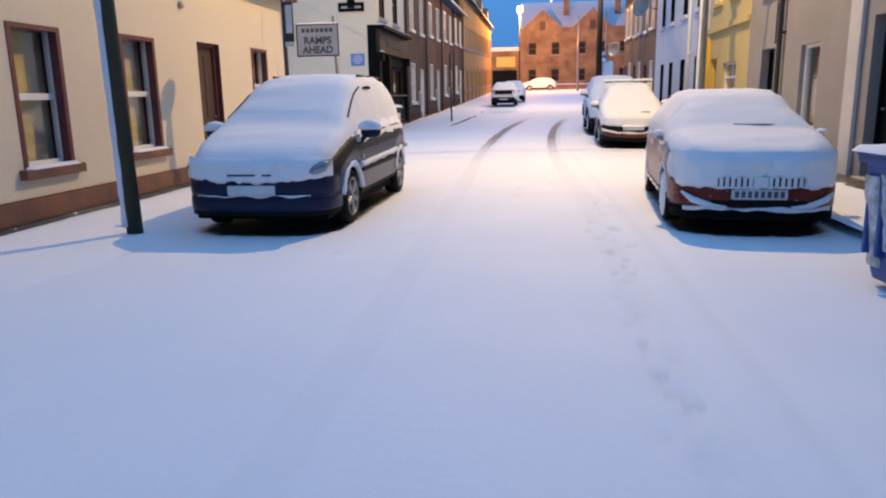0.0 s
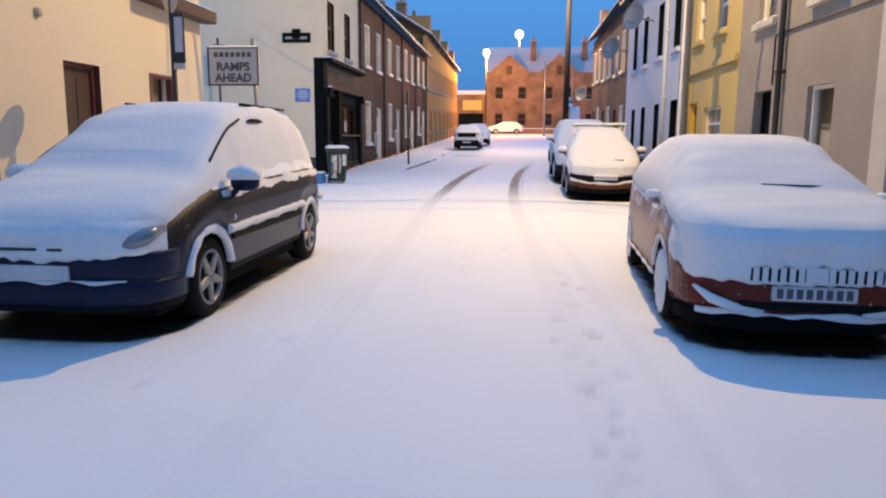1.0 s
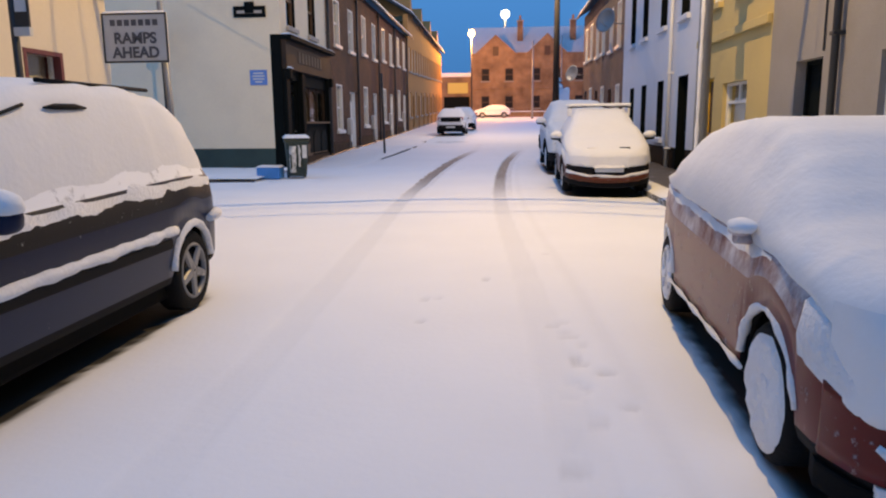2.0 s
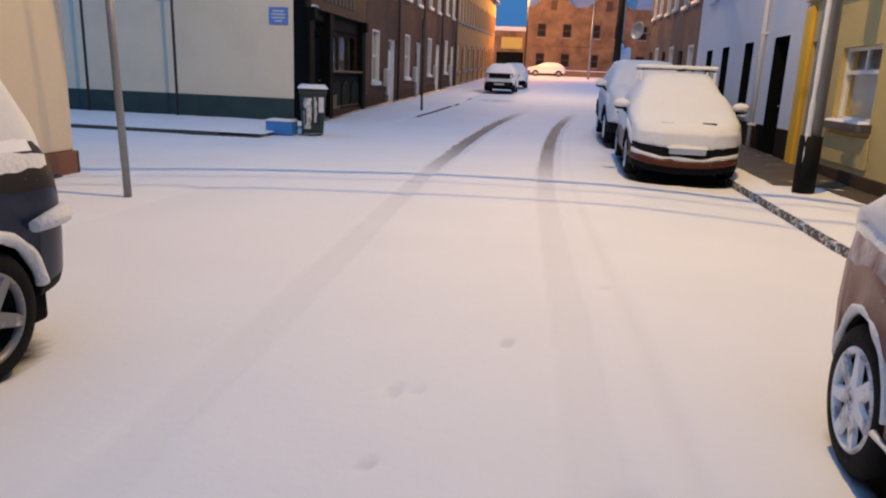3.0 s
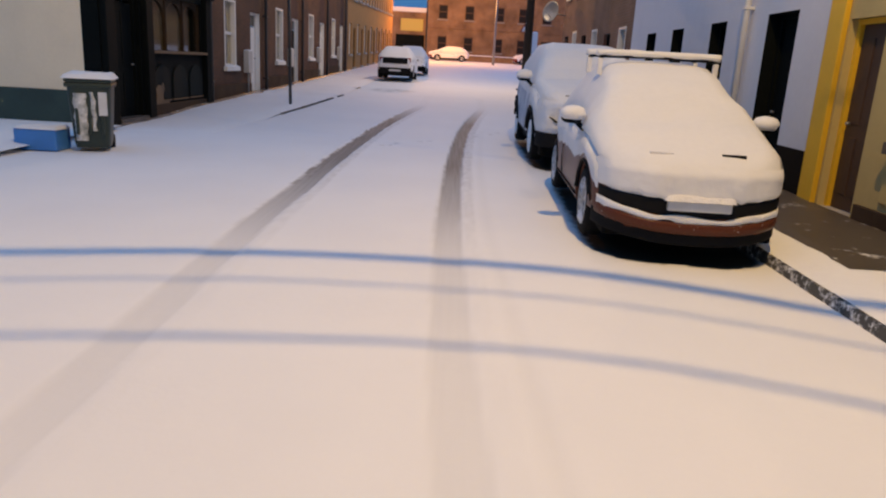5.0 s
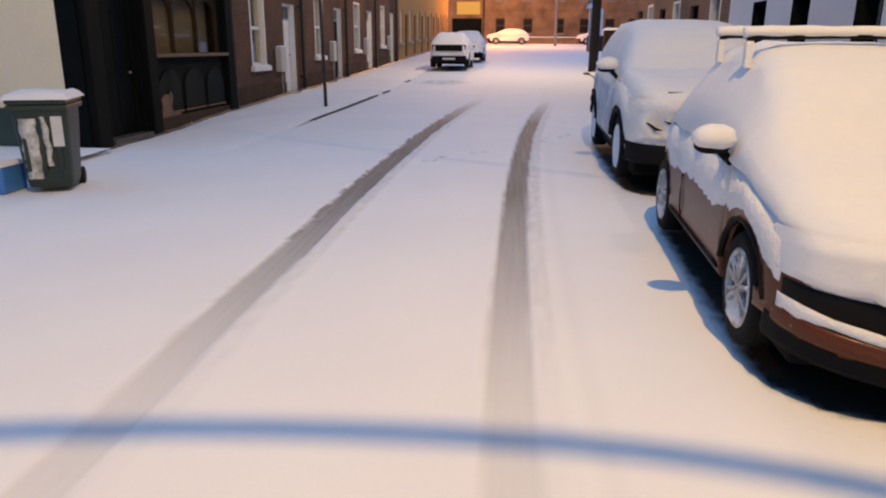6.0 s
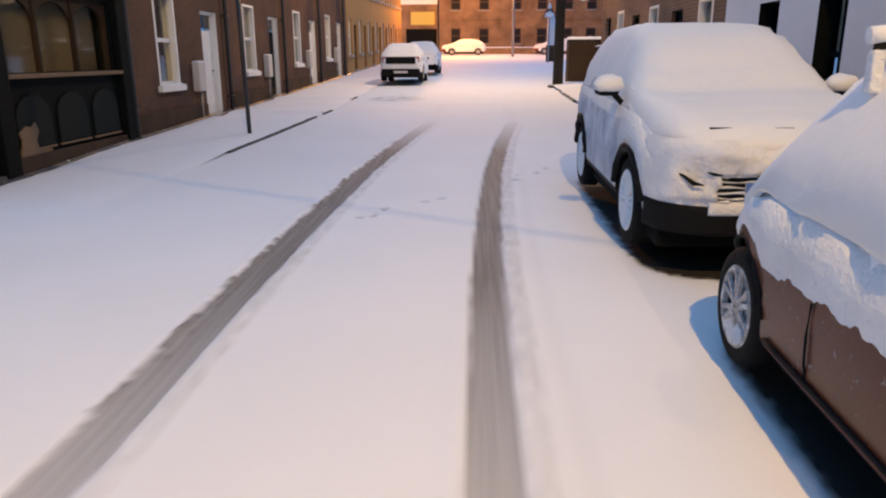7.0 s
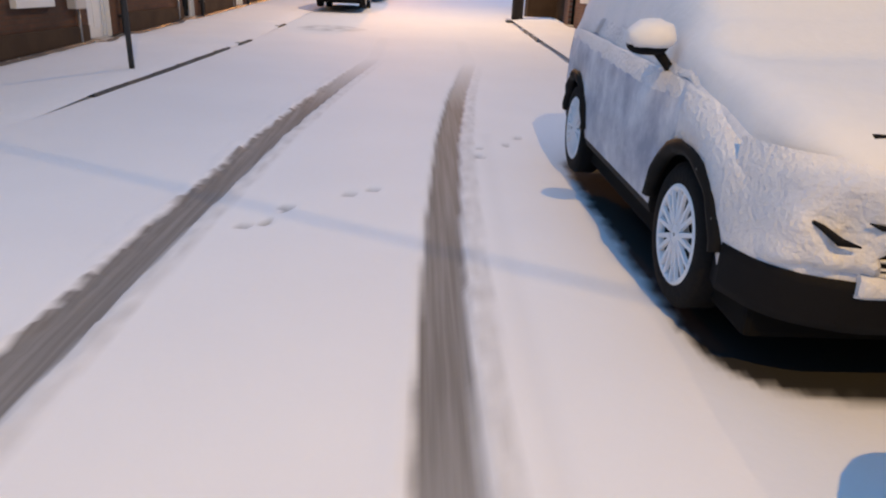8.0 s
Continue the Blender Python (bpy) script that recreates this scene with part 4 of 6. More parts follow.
for y in (23.1, 33.2, 45.0):
    chimney(RX + 3.0, y, 9.0)
tagged(part("wall_brick_end", B(RX + 0.3, RX + 7, 45.5, 45.8, 0, 8.5), BRICK_FAR), "brick end wall of a row of houses", "wall", kind="structure")


def dish(x, y, z, facing):
    root = thing("satellite_dish", "round grey satellite dish fixed to a house wall", "satellite dish", pose(x, y, z), group="satellite dishes on the houses")
    bm = bmesh.new()
    m = pose(facing * 0.55, 0, 0, 0, facing * 78, 40)
    lathe(bm, [(0.02, 0.0), (0.2, 0.03), (0.36, 0.1), (0.43, 0.15), (0.43, 0.165), (0.36, 0.115), (0.2, 0.045), (0.02, 0.015)], 24, m)
    part("reflector", bm, METAL_GREY, root)
    part("arm", rod(bmesh.new(), (0, 0, -0.1), (facing * 0.55, 0, 0), 0.025), METAL_GREY, root)
    part("feed", rod(bmesh.new(), (facing * 0.5, 0, -0.3), (facing * 0.9, -0.2, 0.05), 0.02), METAL_GREY, root)
    return root


dish(RX, 33.4, 4.95, -1)
dish(RX, 28.2, 5.3, -1)
dish(RX, 45.4, 3.9, -1)

# ---- the far end of the street ----
FY = 96.0
bm = bmesh.new()
prof = [(-3.7, 1.5), (13.5, 1.5), (13.5, 9.7), (7.9, 9.7), (5.5, 12.0), (3.1, 9.75), (1.7, 9.75), (-0.75, 11.9), (-3.2, 9.7), (-3.7, 9.7)]
front = [bm.verts.new((x, FY, z)) for x, z in prof]
back = [bm.verts.new((x, FY + 8, z)) for x, z in prof]
bm.faces.new(front)
bm.faces.new(back[::-1])
for i in range(len(prof)):
    j = (i + 1) % len(prof)
    bm.faces.new((front[i], back[i], back[j], front[j]))
bmesh.ops.recalc_face_normals(bm, faces=bm.faces)
far = thing("brick_building", "two-gabled brick building across the end of the street, under orange light", "building", pose(0, 0, 0))
part("wall", bm, BRICK_FAR, far)
for x0, x1, z0, z1 in ((-3.4, 1.6, 9.8, 13.4), (3.0, 13.5, 9.8, 13.4)):
    bm = bmesh.new()
    v = [bm.verts.new(p) for p in ((-3.7, FY + 0.6, 9.7), (13.5, FY + 0.6, 9.7), (13.5, FY + 7, 13.6), (-3.7, FY + 7, 13.6))]
    bm.faces.new(v)
    bmesh.ops.solidify(bm, geom=bm.faces[:], thickness=0.15)
    part("roof", bm, SNOW, far)
    break
for zz in (3.1, 6.4):
    for x in (-2.0, 0.9, 4.2, 6.8, 9.4, 11.8):
        wf = part("window_frame", B(x - 0.47, x + 0.5, FY - 0.05, FY + 0.05, zz, zz + 1.5, 0.02), WOOD_BROWN, far)
        # far panes are painted near-black for the dark rooms behind
        part("pane", B(x - 0.42, x + 0.42, FY - 0.06, FY - 0.045, zz + 0.1, zz + 0.7), DARK_ROOM, wf)
        part("pane", B(x - 0.42, x + 0.42, FY - 0.06, FY - 0.045, zz + 0.8, zz + 1.4), DARK_ROOM, wf)
        part("sill", B(x - 0.6, x + 0.6, FY - 0.15, FY, zz - 0.15, zz, 0.02), GREY_WALL, far)
for x in (-0.75, 5.5):
    part("gable_window", B(x - 0.35, x + 0.35, FY - 0.05, FY + 0.02, 9.4, 10.5, 0.02), WOOD_BROWN, far)
part("string_course", B(-3.7, 13.5, FY - 0.08, FY + 0.02, 5.4, 5.6, 0.02), BRICK_FAR, far)
for x in (2.3, 8.9):
    chimney(x, FY + 4, 12.7)
low = thing("low_building", "low shop building with a lit yellow window", "building", pose(0, 0, 0))
part("wall", B(-22, -3.72, FY + 1, FY + 6, 1.5, 7.0), BRICK_FAR, low)
part("roof", B(-22, -3.72, FY + 0.8, FY + 6, 7.0, 7.5, 0.1), SNOW, low)
part("lit_window", B(-6.7, -4.2, FY + 0.9, FY + 1.02, 5.0, 6.3, 0.02), LIT_WINDOW, low, "glowing yellow window")
part("shutter", B(-7.2, -4.0, FY + 0.92, FY + 1.02, 2.0, 4.6, 0.02), BLACK_PAINT, low)
fw = thing("boundary_wall", "low brick wall with snow on its coping", "wall", pose(0, 0, 0))
part("wall_body", B(-3, 14, 92.0, 92.3, 1.7, 2.6, 0.02), BRICK_FAR, fw)
bm = bmesh.new()
snow_pad(bm, -3, 14, 91.95, 92.35, 2.6, 0.1, 0.2, 0.3, 1)
part("snow", bm, SNOW, fw)
yard = thing("yard_wall", "brown rendered yard wall with snow on top", "wall", pose(0, 0, 0))
part("wall_body", B(4.6, 4.85, 47.6, 56, 0.4, 2.1, 0.02), BROWN_RENDER, yard)
bm = bmesh.new()
snow_pad(bm, 4.55, 4.9, 47.6, 56, 2.1, 0.07, 0.12, 0.3, 1)
part("snow", bm, SNOW, yard)
shed = thing("utility_cabinet", "dark brown utility cabinet with a snowy lid by a yard wall", "cabinet", pose(4.1, 49.4, ground_z(49.4)))
part("body", B(-0.55, 0.75, -0.35, 0.35, 0.0, 1.65, 0.03), BROWN_RENDER, shed)
bm = bmesh.new()
snow_pad(bm, -0.6, 0.8, -0.4, 0.4, 1.65, 0.1, 0.08, 0.3, 1)
part("snow", bm, SNOW, shed)
hoard = thing("hoarding", "pale notice board on a brown base beside the far junction", "hoarding", pose(5.5, 72, ground_z(72)))
part("board", B(-0.5, 0.5, -0.1, 0.1, 1.1, 2.9, 0.03), WHITE_WALL, hoard)
part("base", B(-0.55, 0.6, -0.14, 0.14, 0, 1.1, 0.03), BROWN_RENDER, hoard)
bm = bmesh.new()
snow_pad(bm, -0.5, 0.5, -0.1, 0.1, 2.9, 0.1, 0.05, 0.3, 2)
part("snow", bm, SNOW, hoard)
tri = thing("warning_sign", "triangular warning sign plastered with snow on a post", "road sign", pose(4.9, 70, ground_z(70)))
part("post", rod(bmesh.new(), (0, 0, 0), (0, 0, 3.1), 0.05), METAL_GREY, tri)
bm = bmesh.new()
corners = [(-0.5, 2.9), (0.5, 2.9), (0.0, 3.8)]
faces = [[bm.verts.new((x, y, z)) for x, z in corners] for y in (-0.07, -0.05)]
bm.faces.new(faces[0])
bm.faces.new(faces[1][::-1])
for k in range(3):
    bm.faces.new((faces[0][k], faces[1][k], faces[1][(k + 1) % 3], faces[0][(k + 1) % 3]))
part("sign_plate", bm, RED_PAINT, tri, "red-edged plate")
bm = bmesh.new()
tube(bm, [(0, -0.1, 2.93), (0, -0.12, 3.2), (0, -0.11, 3.5), (0, -0.08, 3.85)], [0.36, 0.27, 0.15, 0.03], 10)
part("snow", bm, SNOW_ROUGH, tri)
tagged(part("backdrop_wall", B(14, 60, 90, 91, 1, 8), BRICK_FAR), "far brick houses beyond the junction", "building", kind="structure")

# ---- poles, lamps and wires ----
bm = rod(bmesh.new(), (0, 0, -0.1), (-0.1, 0, 6.4), 0.085, 0.06, 16)
pl = thing("sign_pole", "mossy green leaning pole with snow down one side", "pole", pose(-4.73, 8.25, 0.06))
part("shaft", bm, POLE_GREEN, pl, smooth=True)
bm = bmesh.new()
tube(bm, [(-0.062 - 0.1 * z / 6.4, -0.042, z) for z in np.arange(0.05, 6.2, 0.12)], [0.046 + 0.014 * noise.noise((z * 5, 0, 0)) for z in np.arange(0.05, 6.2, 0.12)])
part("snow", bm, SNOW_ROUGH, pl)
sp = thing("street_pole", "tall painted steel lamp pole with a black base on the pavement", "street lamp", pose(3.27, 19.2, 0.1))
part("base", rod(bmesh.new(), (0, 0, 0), (0, 0, 0.8), 0.14, 0.14, 20), BLACK_TRIM, sp)
part("shaft", rod(bmesh.new(), (0, 0, 0.8), (0, 0, 9.8), 0.115, 0.08, 20), METAL_GREY, sp)
part("arm", rod(bmesh.new(), (0, 0, 9.65), (-1.85, -2.35, 9.7), 0.045, 0.035), METAL_GREY, sp)
part("lamp_head", B(-2.37, -1.77, -2.74, -2.46, 9.62, 9.74, 0.03), METAL_GREY, sp)
bm = bmesh.new()
tube(bm, [(-0.078 + 0.004 * z, -0.078 + 0.004 * z, z) for z in np.arange(0.35, 7.8, 0.12)], [0.034 + 0.02 * noise.noise((z * 4, 3, 0)) for z in np.arange(0.35, 7.8, 0.12)])
part("snow", bm, SNOW_ROUGH, sp, "snow stuck to the shaft")


def cable(points, radius, label="dark overhead cable across the street"):
    return tagged(part("overhead_cable", tube(bmesh.new(), points, radius, 6), METAL_DARK), label, "cable", "overhead cables")


for middle, radius in ((17.750, 0.033), (17.493, 0.008), (17.121, 0.012)):
    cable([(x, middle - min(0.6, (0.25 if x > 0.68 else 0.117) * (x - 0.68) ** 2), 6.0) for x in np.linspace(-6.4, 4.25, 80)], radius)
cable([(x, 20.649 - 0.565 * x, 6.0) for x in np.linspace(-6.3, 4.25, 20)], 0.009)


def lamp_post(x, y, h, glow, label, arm=0.0, r=0.07, size=1.0):
    root = thing("street_lamp", label, "street lamp", pose(x, y, ground_z(y) if y < 100 else 3.5))
    part("shaft", rod(bmesh.new(), (0, 0, 0), (0, 0, h), r * 1.4, r * 0.8), METAL_DARK if glow else METAL_GREY, root)
    if glow:
        part("head", B(arm - 0.3, arm + 0.3, -0.2, 0.2, h + 0.78, h + 0.86, 0.03), METAL_GREY, root)
        bm = bmesh.new()
        # bulb larger than a real lantern: its glare is built into the shape
        lathe(bm, [(size * q, 0.44 + size * (p - 0.44)) for q, p in ((0.05, 0.1), (0.2, 0.15), (0.32, 0.3), (0.35, 0.45), (0.3, 0.65), (0.18, 0.75), (0.05, 0.78))], 20, Matrix.Translation((arm, 0, h)))
        gl = part("lantern", bm, glow, root, "glowing lantern swollen to take in its glare")
        gl.visible_shadow = False
    return root


lamp_post(-3.2, 83.6, 8.4, SODIUM_GLOW, "lit orange sodium street lamp on a tall post")
# size 1.7 swells the mast lantern to the width of its halo
lamp_post(0.5, 112, 12.6, LAMP_GLOW, "lit lamp on a tall mast behind a brick building", r=0.05, size=1.7)
lamp_post(3.23, 83.6, 8.0, None, "tall slim steel post at the far junction", r=0.09)
lamp_post(5.9, 80, 8.2, None, "tall slim steel post at the far junction", r=0.06)
tp = thing("telegraph_pole", "dark timber telegraph pole on the pavement edge", "pole", pose(2.85, 46.3, ground_z(46.3)))
part("shaft", rod(bmesh.new(), (0, 0, -0.05), (0, 0, 9.5), 0.19, 0.13, 16), TIMBER_POLE, tp)
part("foot", B(-0.35, 0.2, -0.25, 0.25, 0, 0.06, 0.02), KERB, tp)
# assumed arm and head to carry the added fill lamp, above the view
part("fill_lamp_arm", rod(bmesh.new(), (0, 0, 9.3), (FILL_LAMP[0] - 2.9, FILL_LAMP[1] - 46.3, 9.32), 0.04), METAL_GREY, tp)
part("lamp_head", B(FILL_LAMP[0] - 3.2, FILL_LAMP[0] - 2.6, -1.25, -0.95, 9.28, 9.4, 0.03), METAL_GREY, tp)
pt = thing("signpost", "slim dark post leaning on the pavement edge", "post", pose(-4.46, 33.1, ground_z(33.1) + 0.1))
part("shaft", rod(bmesh.new(), (0, 0, -0.05), (-0.05, 0, 2.9), 0.04), METAL_DARK, pt)

# ---- signs at the side street ----
rs = thing("road_sign", "white road sign reading RAMPS AHEAD on a slim grey post", "road sign", pose(-4.68, 16.34, 0.05))
part("post", rod(bmesh.new(), (0, 0, -0.05), (-0.09, -0.02, 3.05), 0.042), METAL_GREY, rs)
plate = part("sign_plate", B(-0.9, 0.02, -0.085, -0.06, 2.24, 2.9, 0.006), SIGN_GREY, rs)
bm = bmesh.new()
for a, b, c, d in ((-0.9, 0.02, 2.24, 2.265), (-0.9, 0.02, 2.875, 2.9), (-0.9, -0.875, 2.265, 2.875), (-0.005, 0.02, 2.265, 2.875)):
    box(bm, a, b, -0.092, -0.085, c, d)
part("border", bm, METAL_DARK, rs)
for word, z in (("RAMPS", 2.5), ("AHEAD", 2.31)):
    cu = bpy.data.curves.new("word", "FONT")
    cu.body, cu.size, cu.align_x, cu.extrude, cu.offset = word, 0.2, "CENTER", 0.002, 0.007
    w = new("lettering", cu)
    w.data.materials.append(PLATE_INK)
    w.parent = rs
    w.matrix_basis = pose(-0.44, -0.09, z, 90, 0, 0)
for k in range(7):
    part("text_bar", B(-0.78 + k * 0.1, -0.71 + k * 0.1, -0.091, -0.085, 2.73, 2.81), PLATE_INK, rs)
bm = bmesh.new()
snow_pad(bm, -0.88, 0.0, -0.1, -0.05, 2.9, 0.03, 0.02, 0.3, 2)
part("snow", bm, SNOW, rs)
for x, y, h, plate_z, label in ((-12.1, 26.5, 4.6, 3.6, "thin dark post with a narrow notice plate by a gable wall"), (-9.6, 26.45, 4.3, 3.15, "thin dark post with a notice plate before a gable wall")):
    po = thing("thin_post", label, "post", pose(x, y, ground_z(y) + 0.1))
    part("shaft", rod(bmesh.new(), (0, 0, -0.05), (-0.05, 0, h), 0.035), METAL_DARK, po)
    if plate_z:
        part("notice_plate", B(-0.16, 0.16, -0.06, -0.035, plate_z, plate_z + 0.95, 0.006), METAL_GREY, po)


FROST = dusted("blown_frost", (0.22, 0.25, 0.24), 0.85, 9, 0.34, 0.7)


def wheelie_bin(name, m, body, label, lid_mat=None, height=1.02, cover=0.075):
    """A two-wheeled refuse bin. Parts: body, rim, lid, wheels, handle, snow."""
    root = thing(name, label, "bin", m)
    bm = bmesh.new()
    rings = []
    for z, w, d in ((0.06, 0.22, 0.24), (0.12, 0.235, 0.255), (0.8, 0.28, 0.33), (0.94, 0.285, 0.345)):
        ring = []
        for k in range(24):
            a = 2 * math.pi * k / 24
            c, s = math.cos(a), math.sin(a)
            ring.append(bm.verts.new((w * math.copysign(abs(c) ** 0.3, c), d * math.copysign(abs(s) ** 0.3, s), z)))
        rings.append(ring)
    for a, b in zip(rings, rings[1:]):
        for k in range(24):
            bm.faces.new((a[k], a[(k + 1) % 24], b[(k + 1) % 24], b[k]))
    bm.faces.new(rings[0][::-1])
    bm.faces.new(rings[-1])
    part("body", bm, body, root)
    part("rim", B(-0.3, 0.3, -0.36, 0.36, 0.9, 0.96, 0.015), body, root)
    part("lid", B(-0.3, 0.3, -0.38, 0.38, 0.965, height, 0.03), lid_mat or body, root)
    part("handle", rod(bmesh.new(), (-0.22, 0.42, 0.93), (0.22, 0.42, 0.93), 0.018), body, root)
    for x in (-0.21, 0.21):
        bm = bmesh.new()
        lathe(bm, [(0.03, -0.03), (0.1, -0.03), (0.1, 0.03), (0.03, 0.03)], 18, pose(x, 0.29, 0.1, 0, 90, 0))
        part("wheel", bm, TYRE, root)
    for x in (-0.16, 0.0, 0.16):
        part("rib", B(x - 0.02, x + 0.02, -0.335, -0.26, 0.25, 0.85, 0.01), body, root)
    for x0, x1, z0, z1 in ((-0.2, -0.03, 0.16, 0.82), (0.015, 0.075, 0.3, 0.84)):
        bm = bmesh.new()
        ends = []
        for k in range(15):
            z = z0 + (z1 - z0) * k / 14
            y = -0.262 - 0.085 * (z - 0.12) / 0.7 - 0.004
            a = x0 + 0.03 * noise.noise((z * 11, x0 * 9, 1))
            b = x1 + 0.03 * noise.noise((z * 9, x1 * 9, 2))
            ends.append([bm.verts.new(p) for p in ((a, y + 0.012, z), (a + 0.012, y - 0.008, z), ((a + b) / 2, y - 0.012, z), (b - 0.012, y - 0.008, z), (b, y + 0.012, z))])
        for p, q in zip(ends, ends[1:]):
            for k in range(4):
                bm.faces.new((p[k], p[k + 1], q[k + 1], q[k])).smooth = True
        part("frost", bm, FROST, root, "snow blown against the front")
    part("label_sticker", B(0.12, 0.23, -0.352, -0.346, 0.52, 0.84), PLATE_WHITE, root, "pale sticker")
    bm = bmesh.new()
    snow_pad(bm, -0.33, 0.33, -0.4, 0.4, height, cover, 0.04, 0.4, 3)
    part("snow", bm, SNOW, root)
    return root


wheelie_bin("wheelie_bin", pose(-5.34, 24.5, ground_z(24.5), 0, 0, 20), BIN_GREEN, "dark green wheelie bin with a snowy lid at a street corner")
wheelie_bin("wheelie_bin", pose(2.3, 6.6, 0.0, 0, 0, -84), BIN_BLUE, "blue wheelie bin with a snowy lid beside a parked car", height=0.985, cover=0.05)
bx = thing("recycling_box", "pale blue plastic box half covered in snow beside a bin", "box", pose(-5.98, 24.3, ground_z(24.3)))
part("tub", B(-0.3, 0.3, -0.2, 0.2, 0.0, 0.3, 0.03), BLUE_BOX, bx)
bm = bmesh.new()
snow_pad(bm, -0.31, 0.31, -0.21, 0.21, 0.3, 0.04, 0.04, 0.4, 3)
part("snow", bm, SNOW, bx)

bs = thing("stop_pole", "slim dark pole with a notice panel and round plate", "pole", pose(-4.72, 13.2, 0))
part("shaft", rod(bmesh.new(), (0, 0, -0.05), (0, 0, 3.2), 0.035), METAL_DARK, bs)
part("notice_panel", B(0.03, 0.17, -0.03, 0.0, 2.32, 3.0, 0.006), METAL_DARK, bs)
part("notice_sheet", B(0.045, 0.155, -0.036, -0.03, 2.5, 2.95), PLATE_WHITE, bs, "pale printed sheet")
part("notice_foot", B(0.02, 0.18, -0.05, 0.01, 2.28, 2.36, 0.01), SIGN_GREY, bs)
bm = bmesh.new()
lathe(bm, [(0.01, 0), (0.2, 0), (0.2, 0.02), (0.01, 0.02)], 24, pose(0, 0, 3.2, 90, 0, -40))
part("round_plate", bm, SIGN_GREY, bs)
bm = B(HX + 0.004, HX + 0.3, 15.3, 17.98, 3.6, 3.82, 0.015)
tagged(part("trim", bm, WOOD_BROWN), "brown timber eaves board of a cream house", "eaves", kind="structure")
bm = bmesh.new()
snow_pad(bm, HX + 0.0, HX + 0.31, 15.3, 17.98, 3.82, 0.06, 0.08, 0.3, 4)
tagged(part("eaves_snow", bm, SNOW), "snow lying on brown eaves", "snow", kind="structure")


# ---- cars ----
def curve(pts):
    """A smooth function through (s, value) pairs."""
    s, v = [p[0] for p in pts], [p[1] for p in pts]
    fine = np.linspace(s[0], s[-1], 240)
    val = np.interp(fine, s, v)
    for _ in range(10):
        val[1:-1] = 0.25 * val[:-2] + 0.5 * val[1:-1] + 0.25 * val[2:]
    return lambda q: float(np.interp(q, fine, val))


def wheel(parent, x, y, r, width, side, rim_mat, spokes, tyre, spoke_width, split=0.0):
    """Tyre, rim and spokes; the outer face points to side (-1 or +1 in x)."""
    bm = bmesh.new()
    m = pose(x, y, r, 0, 90 * side, 0)
    h = width / 2
    lathe(bm, [(r * 0.66, h * 0.9), (r * 0.74, h), (r * 0.92, h * 0.96), (r, h * 0.7), (r, -h * 0.7), (r * 0.92, -h), (r * 0.6, -h), (r * 0.6, h * 0.2), (r * 0.66, h * 0.4), (r * 0.66, h * 0.9)], 40, m, 0, False)
    wh = part("wheel", bm, tyre, parent)
    bm = bmesh.new()
    lathe(bm, [(r * 0.7, h * 0.92), (r * 0.66, h * 1.0), (r * 0.62, h * 0.85), (r * 0.6, h * 0.3), (0.03, h * 0.25)], 40, m, 0, False)
    part("rim", bm, BLACK_TRIM, wh)
    bm = bmesh.new()
    lathe(bm, [(r * 0.7, h * 0.94), (r * 0.665, h * 1.04), (r * 0.625, h * 0.98), (r * 0.61, h * 0.7)], 40, m, 0, False)
    lathe(bm, [(r * 0.2, h * 0.5), (r * 0.19, h * 0.9), (r * 0.1, h * 1.0), (0.01, h * 1.0)], 20, m, 0, False)
    for k in range(spokes):
        a = 2 * math.pi * k / spokes
        for d in ((-split, split) if split else (0.0,)):
            inner, outer = r * 0.14, r * 0.64
            pa = Vector((inner * math.cos(a + d * 0.5), inner * math.sin(a + d * 0.5), h * 0.82))
            pb = Vector((outer * math.cos(a + d), outer * math.sin(a + d), h * 0.86))
            n = Vector((-math.sin(a), math.cos(a), 0)) * r * spoke_width
            lift = Vector((0, 0, h * 0.16))
            v = [bm.verts.new(m @ q) for q in (pa - n * 1.3, pa + n * 1.3, pb + n, pb - n, pa - n + lift, pa + n + lift, pb + n * 0.7 + lift, pb - n * 0.7 + lift)]
            for q in ((0, 1, 5, 4), (1, 2, 6, 5), (2, 3, 7, 6), (3, 0, 4, 7), (4, 5, 6, 7)):
                bm.faces.new([v[i] for i in q])
    bmesh.ops.recalc_face_normals(bm, faces=bm.faces)
    part("spokes", bm, rim_mat, wh)
    return wh


